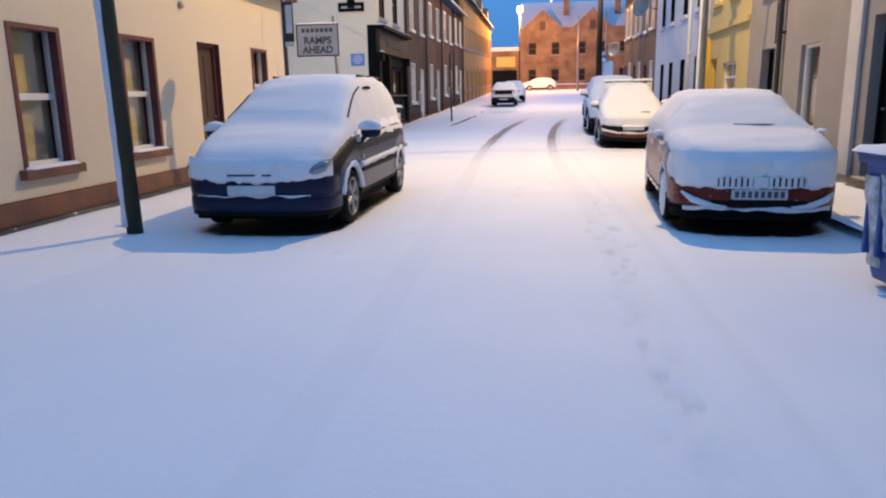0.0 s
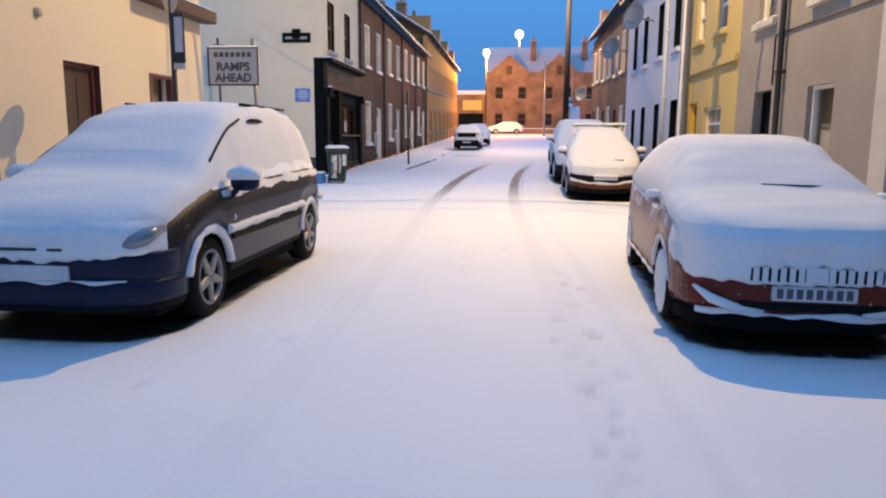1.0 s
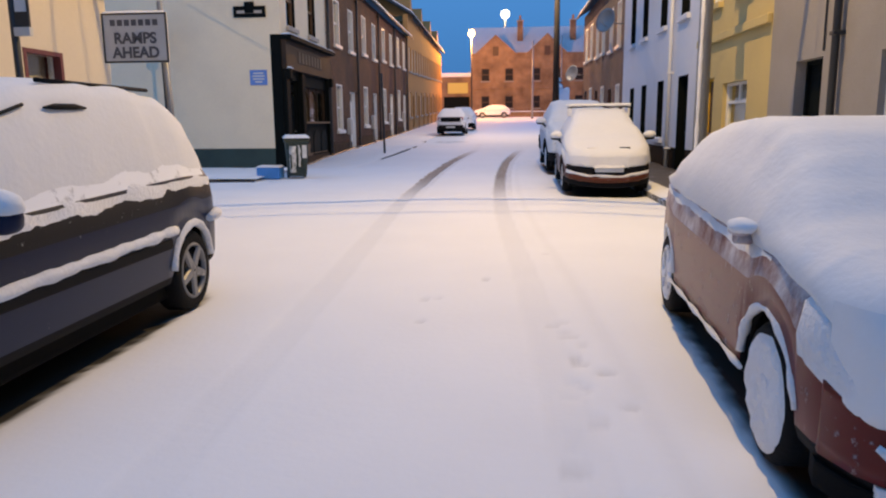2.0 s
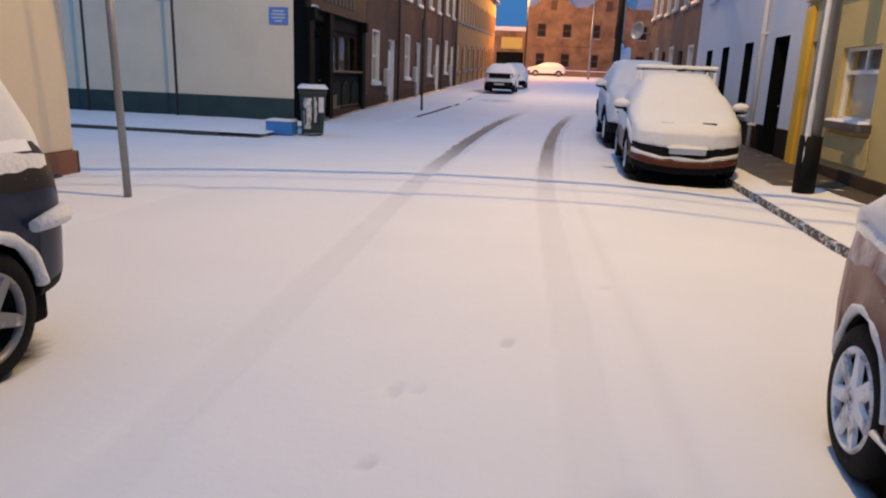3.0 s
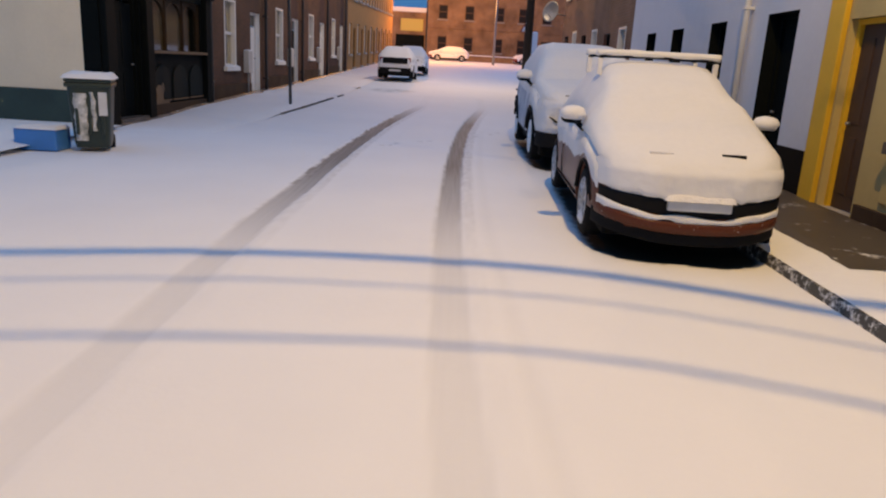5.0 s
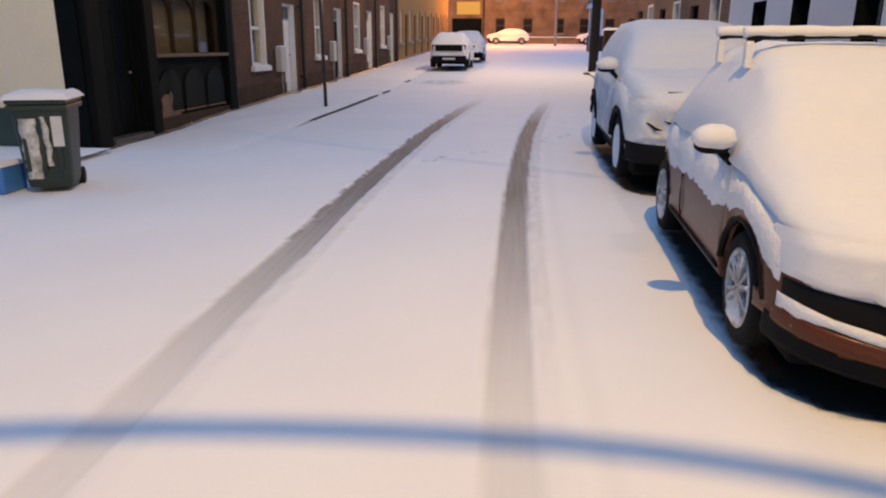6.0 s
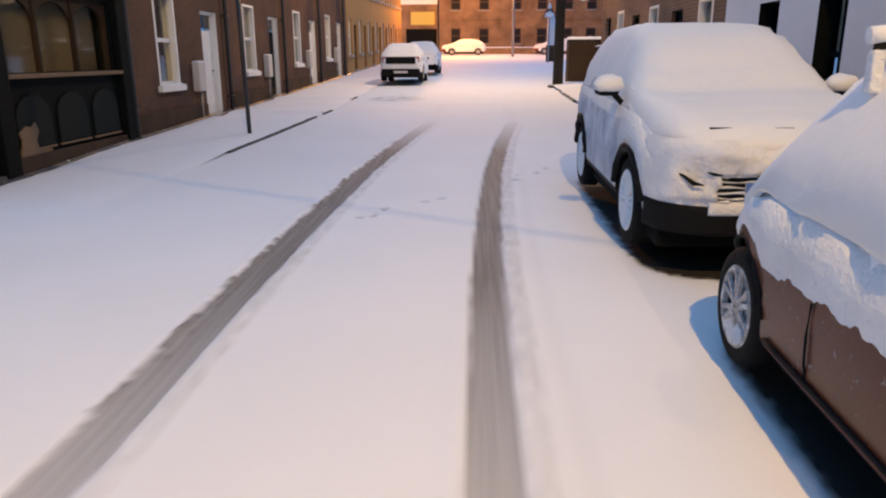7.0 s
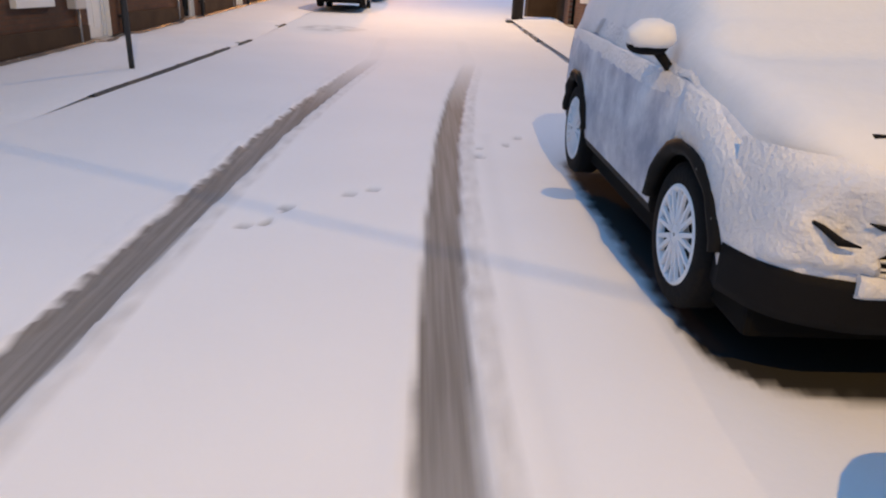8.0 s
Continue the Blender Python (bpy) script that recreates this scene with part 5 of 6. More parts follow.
def front_strip(spec, half, base0, base1, proud, back=0.12, rag=0.0, taper=0.0):
    """A bumper, grille or ledge that follows the rounded nose; half is its reach to each side."""
    W = spec["width"] / 2
    plan = curve(spec["plan"])
    s = np.linspace(0, 0.8, 200)
    w = np.array([W * plan(q) for q in s])
    reach = lambda x: float(np.interp(abs(x), w, s)) if abs(x) > w[0] else 0.0
    bm = bmesh.new()
    rows = []
    for x in np.linspace(-half, half, 29):
        y = reach(x)
        z0 = base0 + rag * noise.noise((x * 6, base0 * 9, 1))
        up = spec.get("smile", 0.0) * (x / W) ** 2
        z0 += up
        z1 = base1 + up - taper * (x / half) ** 2 + rag * noise.noise((x * 5, base1 * 9, 2))
        rows.append([bm.verts.new(p) for p in ((x, y - proud * 0.6, z0), (x, y - proud, z0 + (z1 - z0) * 0.2), (x, y - proud, z1 - (z1 - z0) * 0.2), (x, y - proud * 0.6, z1), (x * 0.97, y + back, z1), (x * 0.97, y + back, z0))])
    for a, b in zip(rows, rows[1:]):
        for k in range(6):
            f = bm.faces.new((a[k], a[(k + 1) % 6], b[(k + 1) % 6], b[k]))
            f.smooth = k < 3
    bm.faces.new(rows[0])
    bm.faces.new(rows[-1][::-1])
    bmesh.ops.recalc_face_normals(bm, faces=bm.faces)
    return bm


def nose_snow(spec, half, base0, base1, bulge, seed, lump=0.5, taper=0.0, gap=None):
    """Snow packed over the rounded nose, thick in the middle and running out to nothing at its rim; gap = (half width, low, high) leaves a hollow over a grille."""
    W = spec["width"] / 2
    plan = curve(spec["plan"])
    s = np.linspace(0, 0.8, 200)
    w = np.array([W * plan(q) for q in s])
    bm = bmesh.new()
    rows = []
    n, k = 72, 18
    for i in range(n + 1):
        u = 2 * i / n - 1
        x = half * u
        y = float(np.interp(abs(x), w, s)) if abs(x) > w[0] else 0.0
        row = []
        for j in range(k + 1):
            v = j / k
            low = base0 + spec.get("smile", 0.0) * (x / W) ** 2 - taper * u * u + 0.035 * noise.noise((x * 7 + seed, 0, 1)) + 0.015 * noise.noise((x * 19 + seed, 0, 1))
            z = low + (base1 - low) * v
            rim = min(1.0, (1 - abs(u)) / 0.12) * min(1.0, v / 0.16) * min(1.0, (1 - v) / 0.3)
            rim = math.sin(max(0.0, rim) * math.pi / 2)
            t = bulge * (1 + lump * noise.noise((x * 6 + seed, z * 7, 2)) + 0.5 * lump * noise.noise((x * 15 + seed, z * 15, 4)))
            if gap:
                d = min((gap[0] - abs(x + 0.05 * noise.noise((z * 12, seed, 3)))) / 0.05, (z - gap[1] - 0.02 * noise.noise((x * 14, seed, 6))) / 0.03, (gap[2] - z + 0.04 * noise.noise((x * 14, seed, 5))) / 0.04)
                t -= (bulge + 0.05) * min(1.0, max(0.0, d))
            row.append(bm.verts.new((x, y - (t * rim - 0.02 * (1 - rim)), z)))
        rows.append(row)
    for a, b in zip(rows, rows[1:]):
        for j in range(k):
            bm.faces.new((a[j], b[j], b[j + 1], a[j + 1])).smooth = True
    return bm


def packed_snow(parent, x, y, r, side, full):
    """Snow blown against a wheel: over the whole face, or only its lower part."""
    bm = bmesh.new()
    rings = []
    for i in range(9):
        q = i / 8
        ring = []
        for k in range(36):
            a = 2 * math.pi * k / 36
            rad = r * (0.93 if full else 0.72) * q
            px, pz = rad * math.cos(a), rad * math.sin(a)
            t = 0.02 * (1 - q ** 3) + 0.02 * noise.noise((px * 14 + y, pz * 14, side))
            if not full:
                t -= 0.06 * max(0.0, min(1.0, (pz / r + 0.5) * 3 + 0.4 * noise.noise((px * 9, pz * 9, y))))
            if i == 8:
                t = -0.03
            ring.append(bm.verts.new((x + side * (0.105 + t), y + px, r + pz)))
        rings.append(ring)
    for a, b in zip(rings, rings[1:]):
        for k in range(36):
            bm.faces.new((a[k], a[(k + 1) % 36], b[(k + 1) % 36], b[k])).smooth = True
    bmesh.ops.remove_doubles(bm, verts=bm.verts, dist=1e-5)
    bmesh.ops.recalc_face_normals(bm, faces=bm.faces)
    part("snow", bm, SNOW_ROUGH, parent)


def car(label, m, spec):
    """A parked car under snow. Local y runs from the nose (0) to the tail, x across. Parts: body, underbody, snow, wheels, plates, lamps, mirrors, bumpers."""
    root = thing("car", label, "car", m, "cars parked along the street")
    L, W = spec["length"], spec["width"] / 2
    top, belt, plan, roofw, low = (curve(spec[k]) for k in ("top", "belt", "plan", "roof", "low"))
    r, ax = spec["wheel"], spec["axles"]
    arch = r * 1.17

    def section(s):
        w, zt, zb = W * plan(s), top(s), min(belt(s), top(s) - 0.05)
        wr = min(w * 0.96, W * roofw(s))
        z0 = low(s)
        za = z0
        for c in ax:
            if abs(s - c) < arch:
                za = max(za, r + math.sqrt(arch ** 2 - (s - c) ** 2) * 1.0)
        zm = max(z0 + (zb - z0) * 0.45, za + 0.02)
        zb2 = max(zb, zm + 0.03)
        zt2 = max(zt, zb2 + 0.02)
        g = zt2 - zb2
        return [(w * 0.86, za), (w * 0.965, za + 0.005), (w * 0.985, min(za + 0.06, zm - 0.005)), (w, zm), (w * 0.992, zm + (zb2 - zm) * 0.55), (w * 0.965, zb2 - 0.01), (w * 0.94, zb2 + 0.01),
                (w * 0.94 + (wr - w * 0.94) * 0.5, zb2 + g * 0.5), (wr * 0.99, zb2 + g * 0.86), (wr * 0.92, zb2 + g * 0.955), (wr * 0.72, zb2 + g * 0.99), (wr * 0.36, zb2 + g * 1.0), (0, zb2 + g * 1.004)]

    stations = sorted({round(v, 4) for v in (0, 0.02, 0.05, 0.09, 0.14, L - 0.14, L - 0.09, L - 0.05, L - 0.02, L, *np.arange(0.2, L - 0.15, 0.06), *(c + d * arch for c in ax for d in (-1, -0.985, -0.95, -0.85, 0.85, 0.95, 0.985, 1)))})
    secs = [section(s) for s in stations]
    M = len(secs[0])
    glass0, glass1 = spec["glass"]

    def skin(span):
        grid = []
        for s, sec in zip(stations, secs):
            if not span[0] <= s <= span[1]:
                continue
            full = [(-x, z) for x, z in sec] + [(x, z) for x, z in sec[-2::-1]]
            grid.append((s, [Vector((x, s, z)) for x, z in full]))
        return grid

    def build(bm, lo, hi, span=(0, 99), lift=0.0, lump=0.0, mats=None, caps=False, seed=0.0, drop=None, side=None):
        """Rows lo to hi of the half section, both sides; lift pushes the skin out."""
        grid = skin(span)
        cols = [list(range(lo, 2 * M - 1 - lo))] if hi is None else [list(range(lo, hi + 1)), list(range(2 * M - 2 - hi, 2 * M - 1 - lo))]
        cols = cols if side is None else [cols[side]]
        centre = Vector((0, L / 2, 0.55))
        for cset in cols:
            rows = []
            for gi, (s, pts) in enumerate(grid):
                row = []
                for ci, c in enumerate(cset):
                    p = pts[c].copy()
                    if lift:
                        a, b = pts[max(c - 1, 0)], pts[min(c + 1, 2 * M - 2)]
                        pa, pb = grid[max(gi - 1, 0)][1][c], grid[min(gi + 1, len(grid) - 1)][1][c]
                        nrm = (b - a).cross(pb - pa)
                        nrm = nrm.normalized() if nrm.length > 1e-7 else Vector((0, 0, 1))
                        if nrm.z < 0 and abs(nrm.z) > 0.3:
                            nrm = -nrm
                        if nrm.dot(p - centre) < 0:
                            nrm = -nrm
                        edge = min(ci, len(cset) - 1 - ci, gi, len(grid) - 1 - gi)
                        t = lift * (0.45 + 0.55 * max(0.0, nrm.z)) * (1 + lump * noise.noise((p.x * 4 + seed, p.y * 4, p.z * 4)) + 0.5 * lump * noise.noise((p.x * 11 + seed, p.y * 11, p.z * 11)))
                        if edge == 0:
                            t = -0.012
                        elif edge == 1:
                            t *= 0.8
                        p += nrm * t
                        if drop and edge == 0 and ci in (0, len(cset) - 1):
                            p.z += drop * noise.noise((p.y * 3 + seed, p.x, 1.0))
                    row.append(bm.verts.new(p))
                rows.append((s, row))
            for (s0, a), (s1, b) in zip(rows, rows[1:]):
                for k in range(len(cset) - 1):
                    f = bm.faces.new((a[k], a[k + 1], b[k + 1], b[k]))
                    f.smooth = True
                    if mats:
                        c = cset[k]
                        band = min(c, 2 * M - 3 - c)
                        f.material_index = mats(band, (s0 + s1) / 2)
            if caps:
                for (s, a), flip in ((rows[0], False), (rows[-1], True)):
                    f = bm.faces.new(a[::-1] if flip else a)
        return bm

    def mats(band, s):
        if band >= 6 and glass0 < s < glass1:
            return 2
        if band >= 4:
            return 1
        if band <= 1:
            return 3
        return 0

    bm = build(bmesh.new(), 0, None, mats=mats, caps=True)
    bmesh.ops.recalc_face_normals(bm, faces=bm.faces)
    body = part("body", bm, [spec["paint"], spec["upper"], spec["side_glass"], spec["sill"]], root, spec.get("body_label", ""))
    # the floor and the wheel wells
    part("underbody", B(-W * 0.86, W * 0.86, 0.22, L - 0.2, 0.15, 0.5, 0.03), UNDER, root)
    part("wheel_well", B(-W * 0.62, W * 0.62, 0.3, L - 0.3, 0.3, 0.78, 0.03), UNDER, root)
    # snow on bonnet, screens and roof, thinner on the side windows
    bm = build(bmesh.new(), spec.get("snow_row", 6), None, (spec.get("snow_from", 0.0), L), spec.get("snow", 0.07), 0.3, seed=spec["seed"], drop=0.06)
    bmesh.ops.recalc_face_normals(bm, faces=bm.faces)
    part("snow_cover", bm, SNOW, root, "thick lying snow")
    if spec.get("pillar"):
        s0, s1 = spec["pillar"]
        for sd in (-1, 1):
            pts = []
            for q in np.linspace(s0, s1, 14):
                sec = section(q)
                pts.append((sd * (sec[8][0] + 0.05), q - 0.02, sec[8][1] + 0.02))
            part("pillar_seam", tube(bmesh.new(), pts, 0.01), BLACK_TRIM, root)
    for x in (-W, W):
        for c in ax:
            wh = wheel(root, math.copysign(W - 0.125, x), c, r, 0.21, math.copysign(1, x), spec["rim"], spec["spokes"], spec.get("tyre", TYRE), spec.get("spoke_width", 0.1 if spec["spokes"] < 8 else 0.04), spec.get("split", 0.0))
            if spec.get("packed") == "low" or (spec.get("packed") == "front" and c < 2):
                packed_snow(wh, math.copysign(W - 0.125, x), c, r, math.copysign(1, x), spec["packed"] == "front")
    # black liners inside the wheel arches
    for sd in (-1, 1):
        for c in ax:
            bm = bmesh.new()
            rows = []
            for k in range(19):
                a = math.pi * k / 18
                q, z = c + arch * 0.985 * math.cos(a), r + arch * 0.985 * math.sin(a)
                rows.append([bm.verts.new((sd * x, q, z)) for x in (W * 0.94 * plan(min(max(q, 0), L)), W * 0.5)])
            for p, q in zip(rows, rows[1:]):
                bm.faces.new((p[0], p[1], q[1], q[0])).smooth = True
            bmesh.ops.solidify(bm, geom=bm.faces[:], thickness=0.012)
            part("arch_liner", bm, UNDER, root)
    # arch lips: clinging snow, black cladding, or black for the estate's shaded gap
    for sd in (-1, 1):
        for c in ax:
            bm = bmesh.new()
            pts = []
            for k in range(25):
                a = math.pi * (0.06 + 0.88 * k / 24)
                q, z = c + arch * 1.03 * math.cos(a), r + arch * 1.03 * math.sin(a)
                pts.append(Vector((sd * (W * plan(min(max(q, 0), L)) * 0.985), q, z)))
            tube(bm, pts, [spec.get("lip_size", 0.021) + 0.016 * noise.noise((p.y * 9, sd + p.z * 9, spec["seed"])) for p in pts])
            part("arch_lip", bm, spec["lip"], root)
    # mirrors
    for sd in (-1, 1):
        my, mz = spec["mirror"]
        ms = spec.get("mirror_size", 1.0)
        wx = W * 0.97 * sd
        bm = bmesh.new()
        bmesh.ops.create_uvsphere(bm, u_segments=14, v_segments=10, radius=1)
        for v in bm.verts:
            c = v.co
            v.co = Vector((math.copysign(abs(c.x) ** 0.7, c.x) * 0.12 * ms, math.copysign(abs(c.y) ** 0.7, c.y) * 0.065, math.copysign(abs(c.z) ** 0.7, c.z) * 0.075 * ms))
            v.co += Vector((wx + sd * 0.13 * ms, my, mz))
        for f in bm.faces:
            f.smooth = True
        tube(bm, [(wx - sd * 0.07, my + 0.05, mz - 0.2 * ms), (wx - sd * 0.01, my + 0.03, mz - 0.13 * ms), (wx + sd * 0.07, my + 0.01, mz - 0.04)], [0.04, 0.026, 0.03])
        fall = spec.get("mirror_snow", 1.0)
        mr = part("mirror", bm, spec["mirror_mat"], root)
        bm = bmesh.new()
        bmesh.ops.create_icosphere(bm, subdivisions=3, radius=1)
        for v in bm.verts:
            lump = 1 + 0.12 * noise.noise(v.co * 2 + Vector((spec["seed"], sd, 0)))
            v.co = Vector((v.co.x * 0.145 * lump * ms, v.co.y * 0.1, max(v.co.z, -0.7 + 0.5 * max(0.0, v.co.y) + 0.7 * (1 - fall)) * 0.09 * lump * ms)) + Vector((wx + sd * 0.125 * ms, my - 0.02 * fall, mz + (0.035 + 0.03 * (1 - fall)) * ms))
        for f in bm.faces:
            f.smooth = True
        part("snow", bm, SNOW, mr)
    for nm, x, z0, z1, proud, mat, lab in spec.get("strips", ()):
        part(nm, front_strip(spec, x, z0, z1, proud, 0.12, 0.03 if nm == "snow_ledge" else 0.0, 0.05 if nm == "grille" else 0.0), mat, root, lab)
    for nm, a, b, c, d, e, f, mat, lab in spec.get("bits", ()):
        part(nm, B(a, b, c, d, e, f, min(0.015, (b - a) / 4, (d - c) / 4, (f - e) / 4)), mat, root, lab)
    return root, build


def bars(root, x0, x1, y, z0, z1, n, mat, facing):
    """Unreadable characters on a plate."""
    step = (x1 - x0) / n
    for k in range(n):
        a = x0 + step * k
        part("plate_bar", B(a + step * 0.15, a + step * 0.8, min(y, y + facing * 0.004), max(y, y + facing * 0.004), z0, z1), mat, root)


def swath(root, build, lo, hi, span, lift, lump, seed, name="snow_patch", mat=None, drop=0.05):
    for side in (0, 1):
        bm = build(bmesh.new(), lo, hi, span, lift, lump, seed=seed + side, drop=drop, side=side)
        bmesh.ops.recalc_face_normals(bm, faces=bm.faces)
        part(name, bm, mat or SNOW_ROUGH, root)


NAVY = dusted("dark_navy_car_paint", (0.007, 0.013, 0.042), 0.3, 14, 0.68, 0.82)
NAVY_UP = dusted("dusted_navy_car_paint", (0.008, 0.008, 0.01), 0.5, 26, 0.65, 0.76, stretch=1.4)
SIDE_SNOW = dusted("snow_filmed_glass", (0.03, 0.035, 0.04), 0.1, 5, 0.22, 0.42)
RED = dusted("dark_red_car_paint", (0.13, 0.016, 0.012), 0.28, 16, 0.6, 0.8)
RED_UP = dusted("streaked_red_car_paint", (0.15, 0.04, 0.032), 0.4, 4.5, 0.36, 0.8, stretch=0.7)
MAROON = dusted("maroon_car_paint", (0.1, 0.03, 0.016), 0.3, 16, 0.62, 0.8)
MAROON_UP = dusted("snowy_maroon_car_paint", (0.11, 0.038, 0.02), 0.32, 9, 0.34, 0.52)
BLACK_CAR = dusted("black_car_cladding", (0.004, 0.004, 0.004), 0.7, 12, 0.64, 0.8)
SUV_UP = dusted("snow_plastered_car_paint", (0.3, 0.34, 0.43), 0.55, 2.4, 0.3, 0.72)
GREY_CAR = dusted("dark_grey_car_paint", (0.05, 0.055, 0.06), 0.3, 8, 0.3, 0.42)
for m in (NAVY, NAVY_UP, RED, RED_UP, MAROON, MAROON_UP, BLACK_CAR, GREY_CAR):
    m.node_tree.nodes["Principled BSDF"].inputs["Specular IOR Level"].default_value = 0.22

MPV = dict(pillar=(1.2, 2.05), length=4.3, width=1.74, wheel=0.315, axles=(0.87, 3.6), seed=1.0, snow=0.06, glass=(1.02, 4.05), rim=ALLOY_DULL, spokes=5, lip=SNOW_ROUGH, lip_size=0.036, mirror_snow=0.45,
           top=[(0, 0.66), (0.06, 0.76), (0.25, 0.88), (0.6, 0.99), (0.98, 1.08), (1.3, 1.28), (1.75, 1.54), (2.1, 1.64), (2.6, 1.68), (3.2, 1.67), (3.7, 1.61), (3.95, 1.5), (4.15, 1.2), (4.26, 0.95), (4.3, 0.85)],
           belt=[(0, 0.56), (0.1, 0.66), (0.6, 0.86), (1.0, 0.97), (2.0, 1.0), (3.6, 1.04), (4.15, 1.02), (4.3, 0.8)],
           plan=[(0, 0.55), (0.03, 0.68), (0.1, 0.82), (0.22, 0.91), (0.45, 0.97), (0.9, 1.0), (3.6, 1.0), (4.1, 0.95), (4.22, 0.9), (4.3, 0.8)],
           roof=[(0, 0.62), (0.3, 0.78), (0.9, 0.84), (1.6, 0.74), (2.2, 0.7), (3.4, 0.7), (4.0, 0.72), (4.3, 0.66)],
           low=[(0, 0.32), (0.12, 0.28), (0.5, 0.29), (3.8, 0.29), (4.2, 0.34), (4.3, 0.4)],
           paint=NAVY, upper=NAVY_UP, side_glass=SIDE_SNOW, sill=BLACK_TRIM, mirror=(1.32, 1.03), mirror_mat=NAVY,
           strips=[("bumper", 0.83, 0.22, 0.28, -0.01, BLACK_TRIM, "black lower lip"), ("bumper", 0.84, 0.27, 0.42, 0.015, NAVY, "dark navy lower bumper"), ("snow_ledge", 0.62, 0.425, 0.442, 0.03, SNOW_ROUGH, "snow on the bumper ledge"), ("bumper", 0.83, 0.442, 0.62, 0.012, NAVY, "dark navy bumper")],
           bits=[("number_plate", -0.26, 0.26, -0.035, 0.03, 0.44, 0.545, PLATE_WHITE, "snow-dusted number plate"), 
                 ("badge_bar", -0.24, 0.24, -0.055, 0.08, 0.645, 0.665, METAL_DARK, "dark grille bar showing through snow")])
mpv, skin_of = car("dark navy people carrier with snow on bonnet, glass and roof", pose(-3.385, 8.28, 0, 0, 0, 0), MPV)
for sd in (-1, 1):
    bm = bmesh.new()
    bare = 1.0 if sd > 0 else 0.35
    tube(bm, [(sd * 0.6, 0.015, 0.67), (sd * 0.67, 0.05, 0.7), (sd * 0.735, 0.11, 0.735), (sd * 0.8, 0.26, 0.78)], [0.015 * bare, 0.05 * bare, 0.06 * bare, 0.02 * bare], 14)
    part("headlight", bm, HEADLIGHT, mpv, "grey headlamp lens edged with snow")
    part("side_moulding", B(min(sd * 0.855, sd * 0.89), max(sd * 0.855, sd * 0.89), 1.25, 3.2, 0.56, 0.63, 0.012), BLACK_TRIM, mpv)
    bm = bmesh.new()
    pts = [(sd * (0.872 + 0.01 * noise.noise((y * 5, sd, 3))), y, 0.648 + 0.03 * (y - 1.2) / 2 + 0.012 * noise.noise((y * 4, sd, 1))) for y in np.linspace(1.18, 3.28, 48)]
    tube(bm, pts, [0.036 + 0.016 * noise.noise((p[1] * 7, sd, 2)) for p in pts])
    part("snow", bm, SNOW_ROUGH, mpv, "snow lying on the side moulding")
    bm = bmesh.new()
    tube(bm, [(sd * 0.866, 1.33, 0.71), (sd * 0.87, 1.34, 0.735), (sd * 0.866, 1.345, 0.76)], [0.008, 0.016, 0.007])
    part("snow", bm, SNOW_ROUGH, mpv, "small clot of snow on the wing")
    part("roof_rail", rod(bmesh.new(), (sd * 0.57, 2.3, 1.705), (sd * 0.57, 3.6, 1.7), 0.014), BLACK_TRIM, mpv)
    bm = bmesh.new()
    tube(bm, [(sd * 0.868, 3.9, 0.69), (sd * 0.852, 4.05, 0.7), (sd * 0.815, 4.17, 0.7), (sd * 0.74, 4.26, 0.7), (sd * 0.5, 4.31, 0.69)], [0.03, 0.045, 0.05, 0.045, 0.02], 10)
    part("snow", bm, SNOW_ROUGH, mpv)
for sd in (-1, 1):
    part("window_gap", tube(bmesh.new(), [(sd * 0.668, 2.2, 1.545), (sd * 0.672, 2.3, 1.552), (sd * 0.672, 2.5, 1.555), (sd * 0.668, 2.62, 1.55)], [0.006, 0.018, 0.018, 0.006]), BLACK_TRIM, mpv)
part("snow_face", nose_snow(MPV, 0.8, 0.555, 0.84, 0.05, 41.0, 0.4, -0.06), SNOW, mpv, "snow packed over the nose")
swath(mpv, skin_of, 4, 6, (1.1, 4.2), 0.018, 0.9, 3.0, drop=0.11)

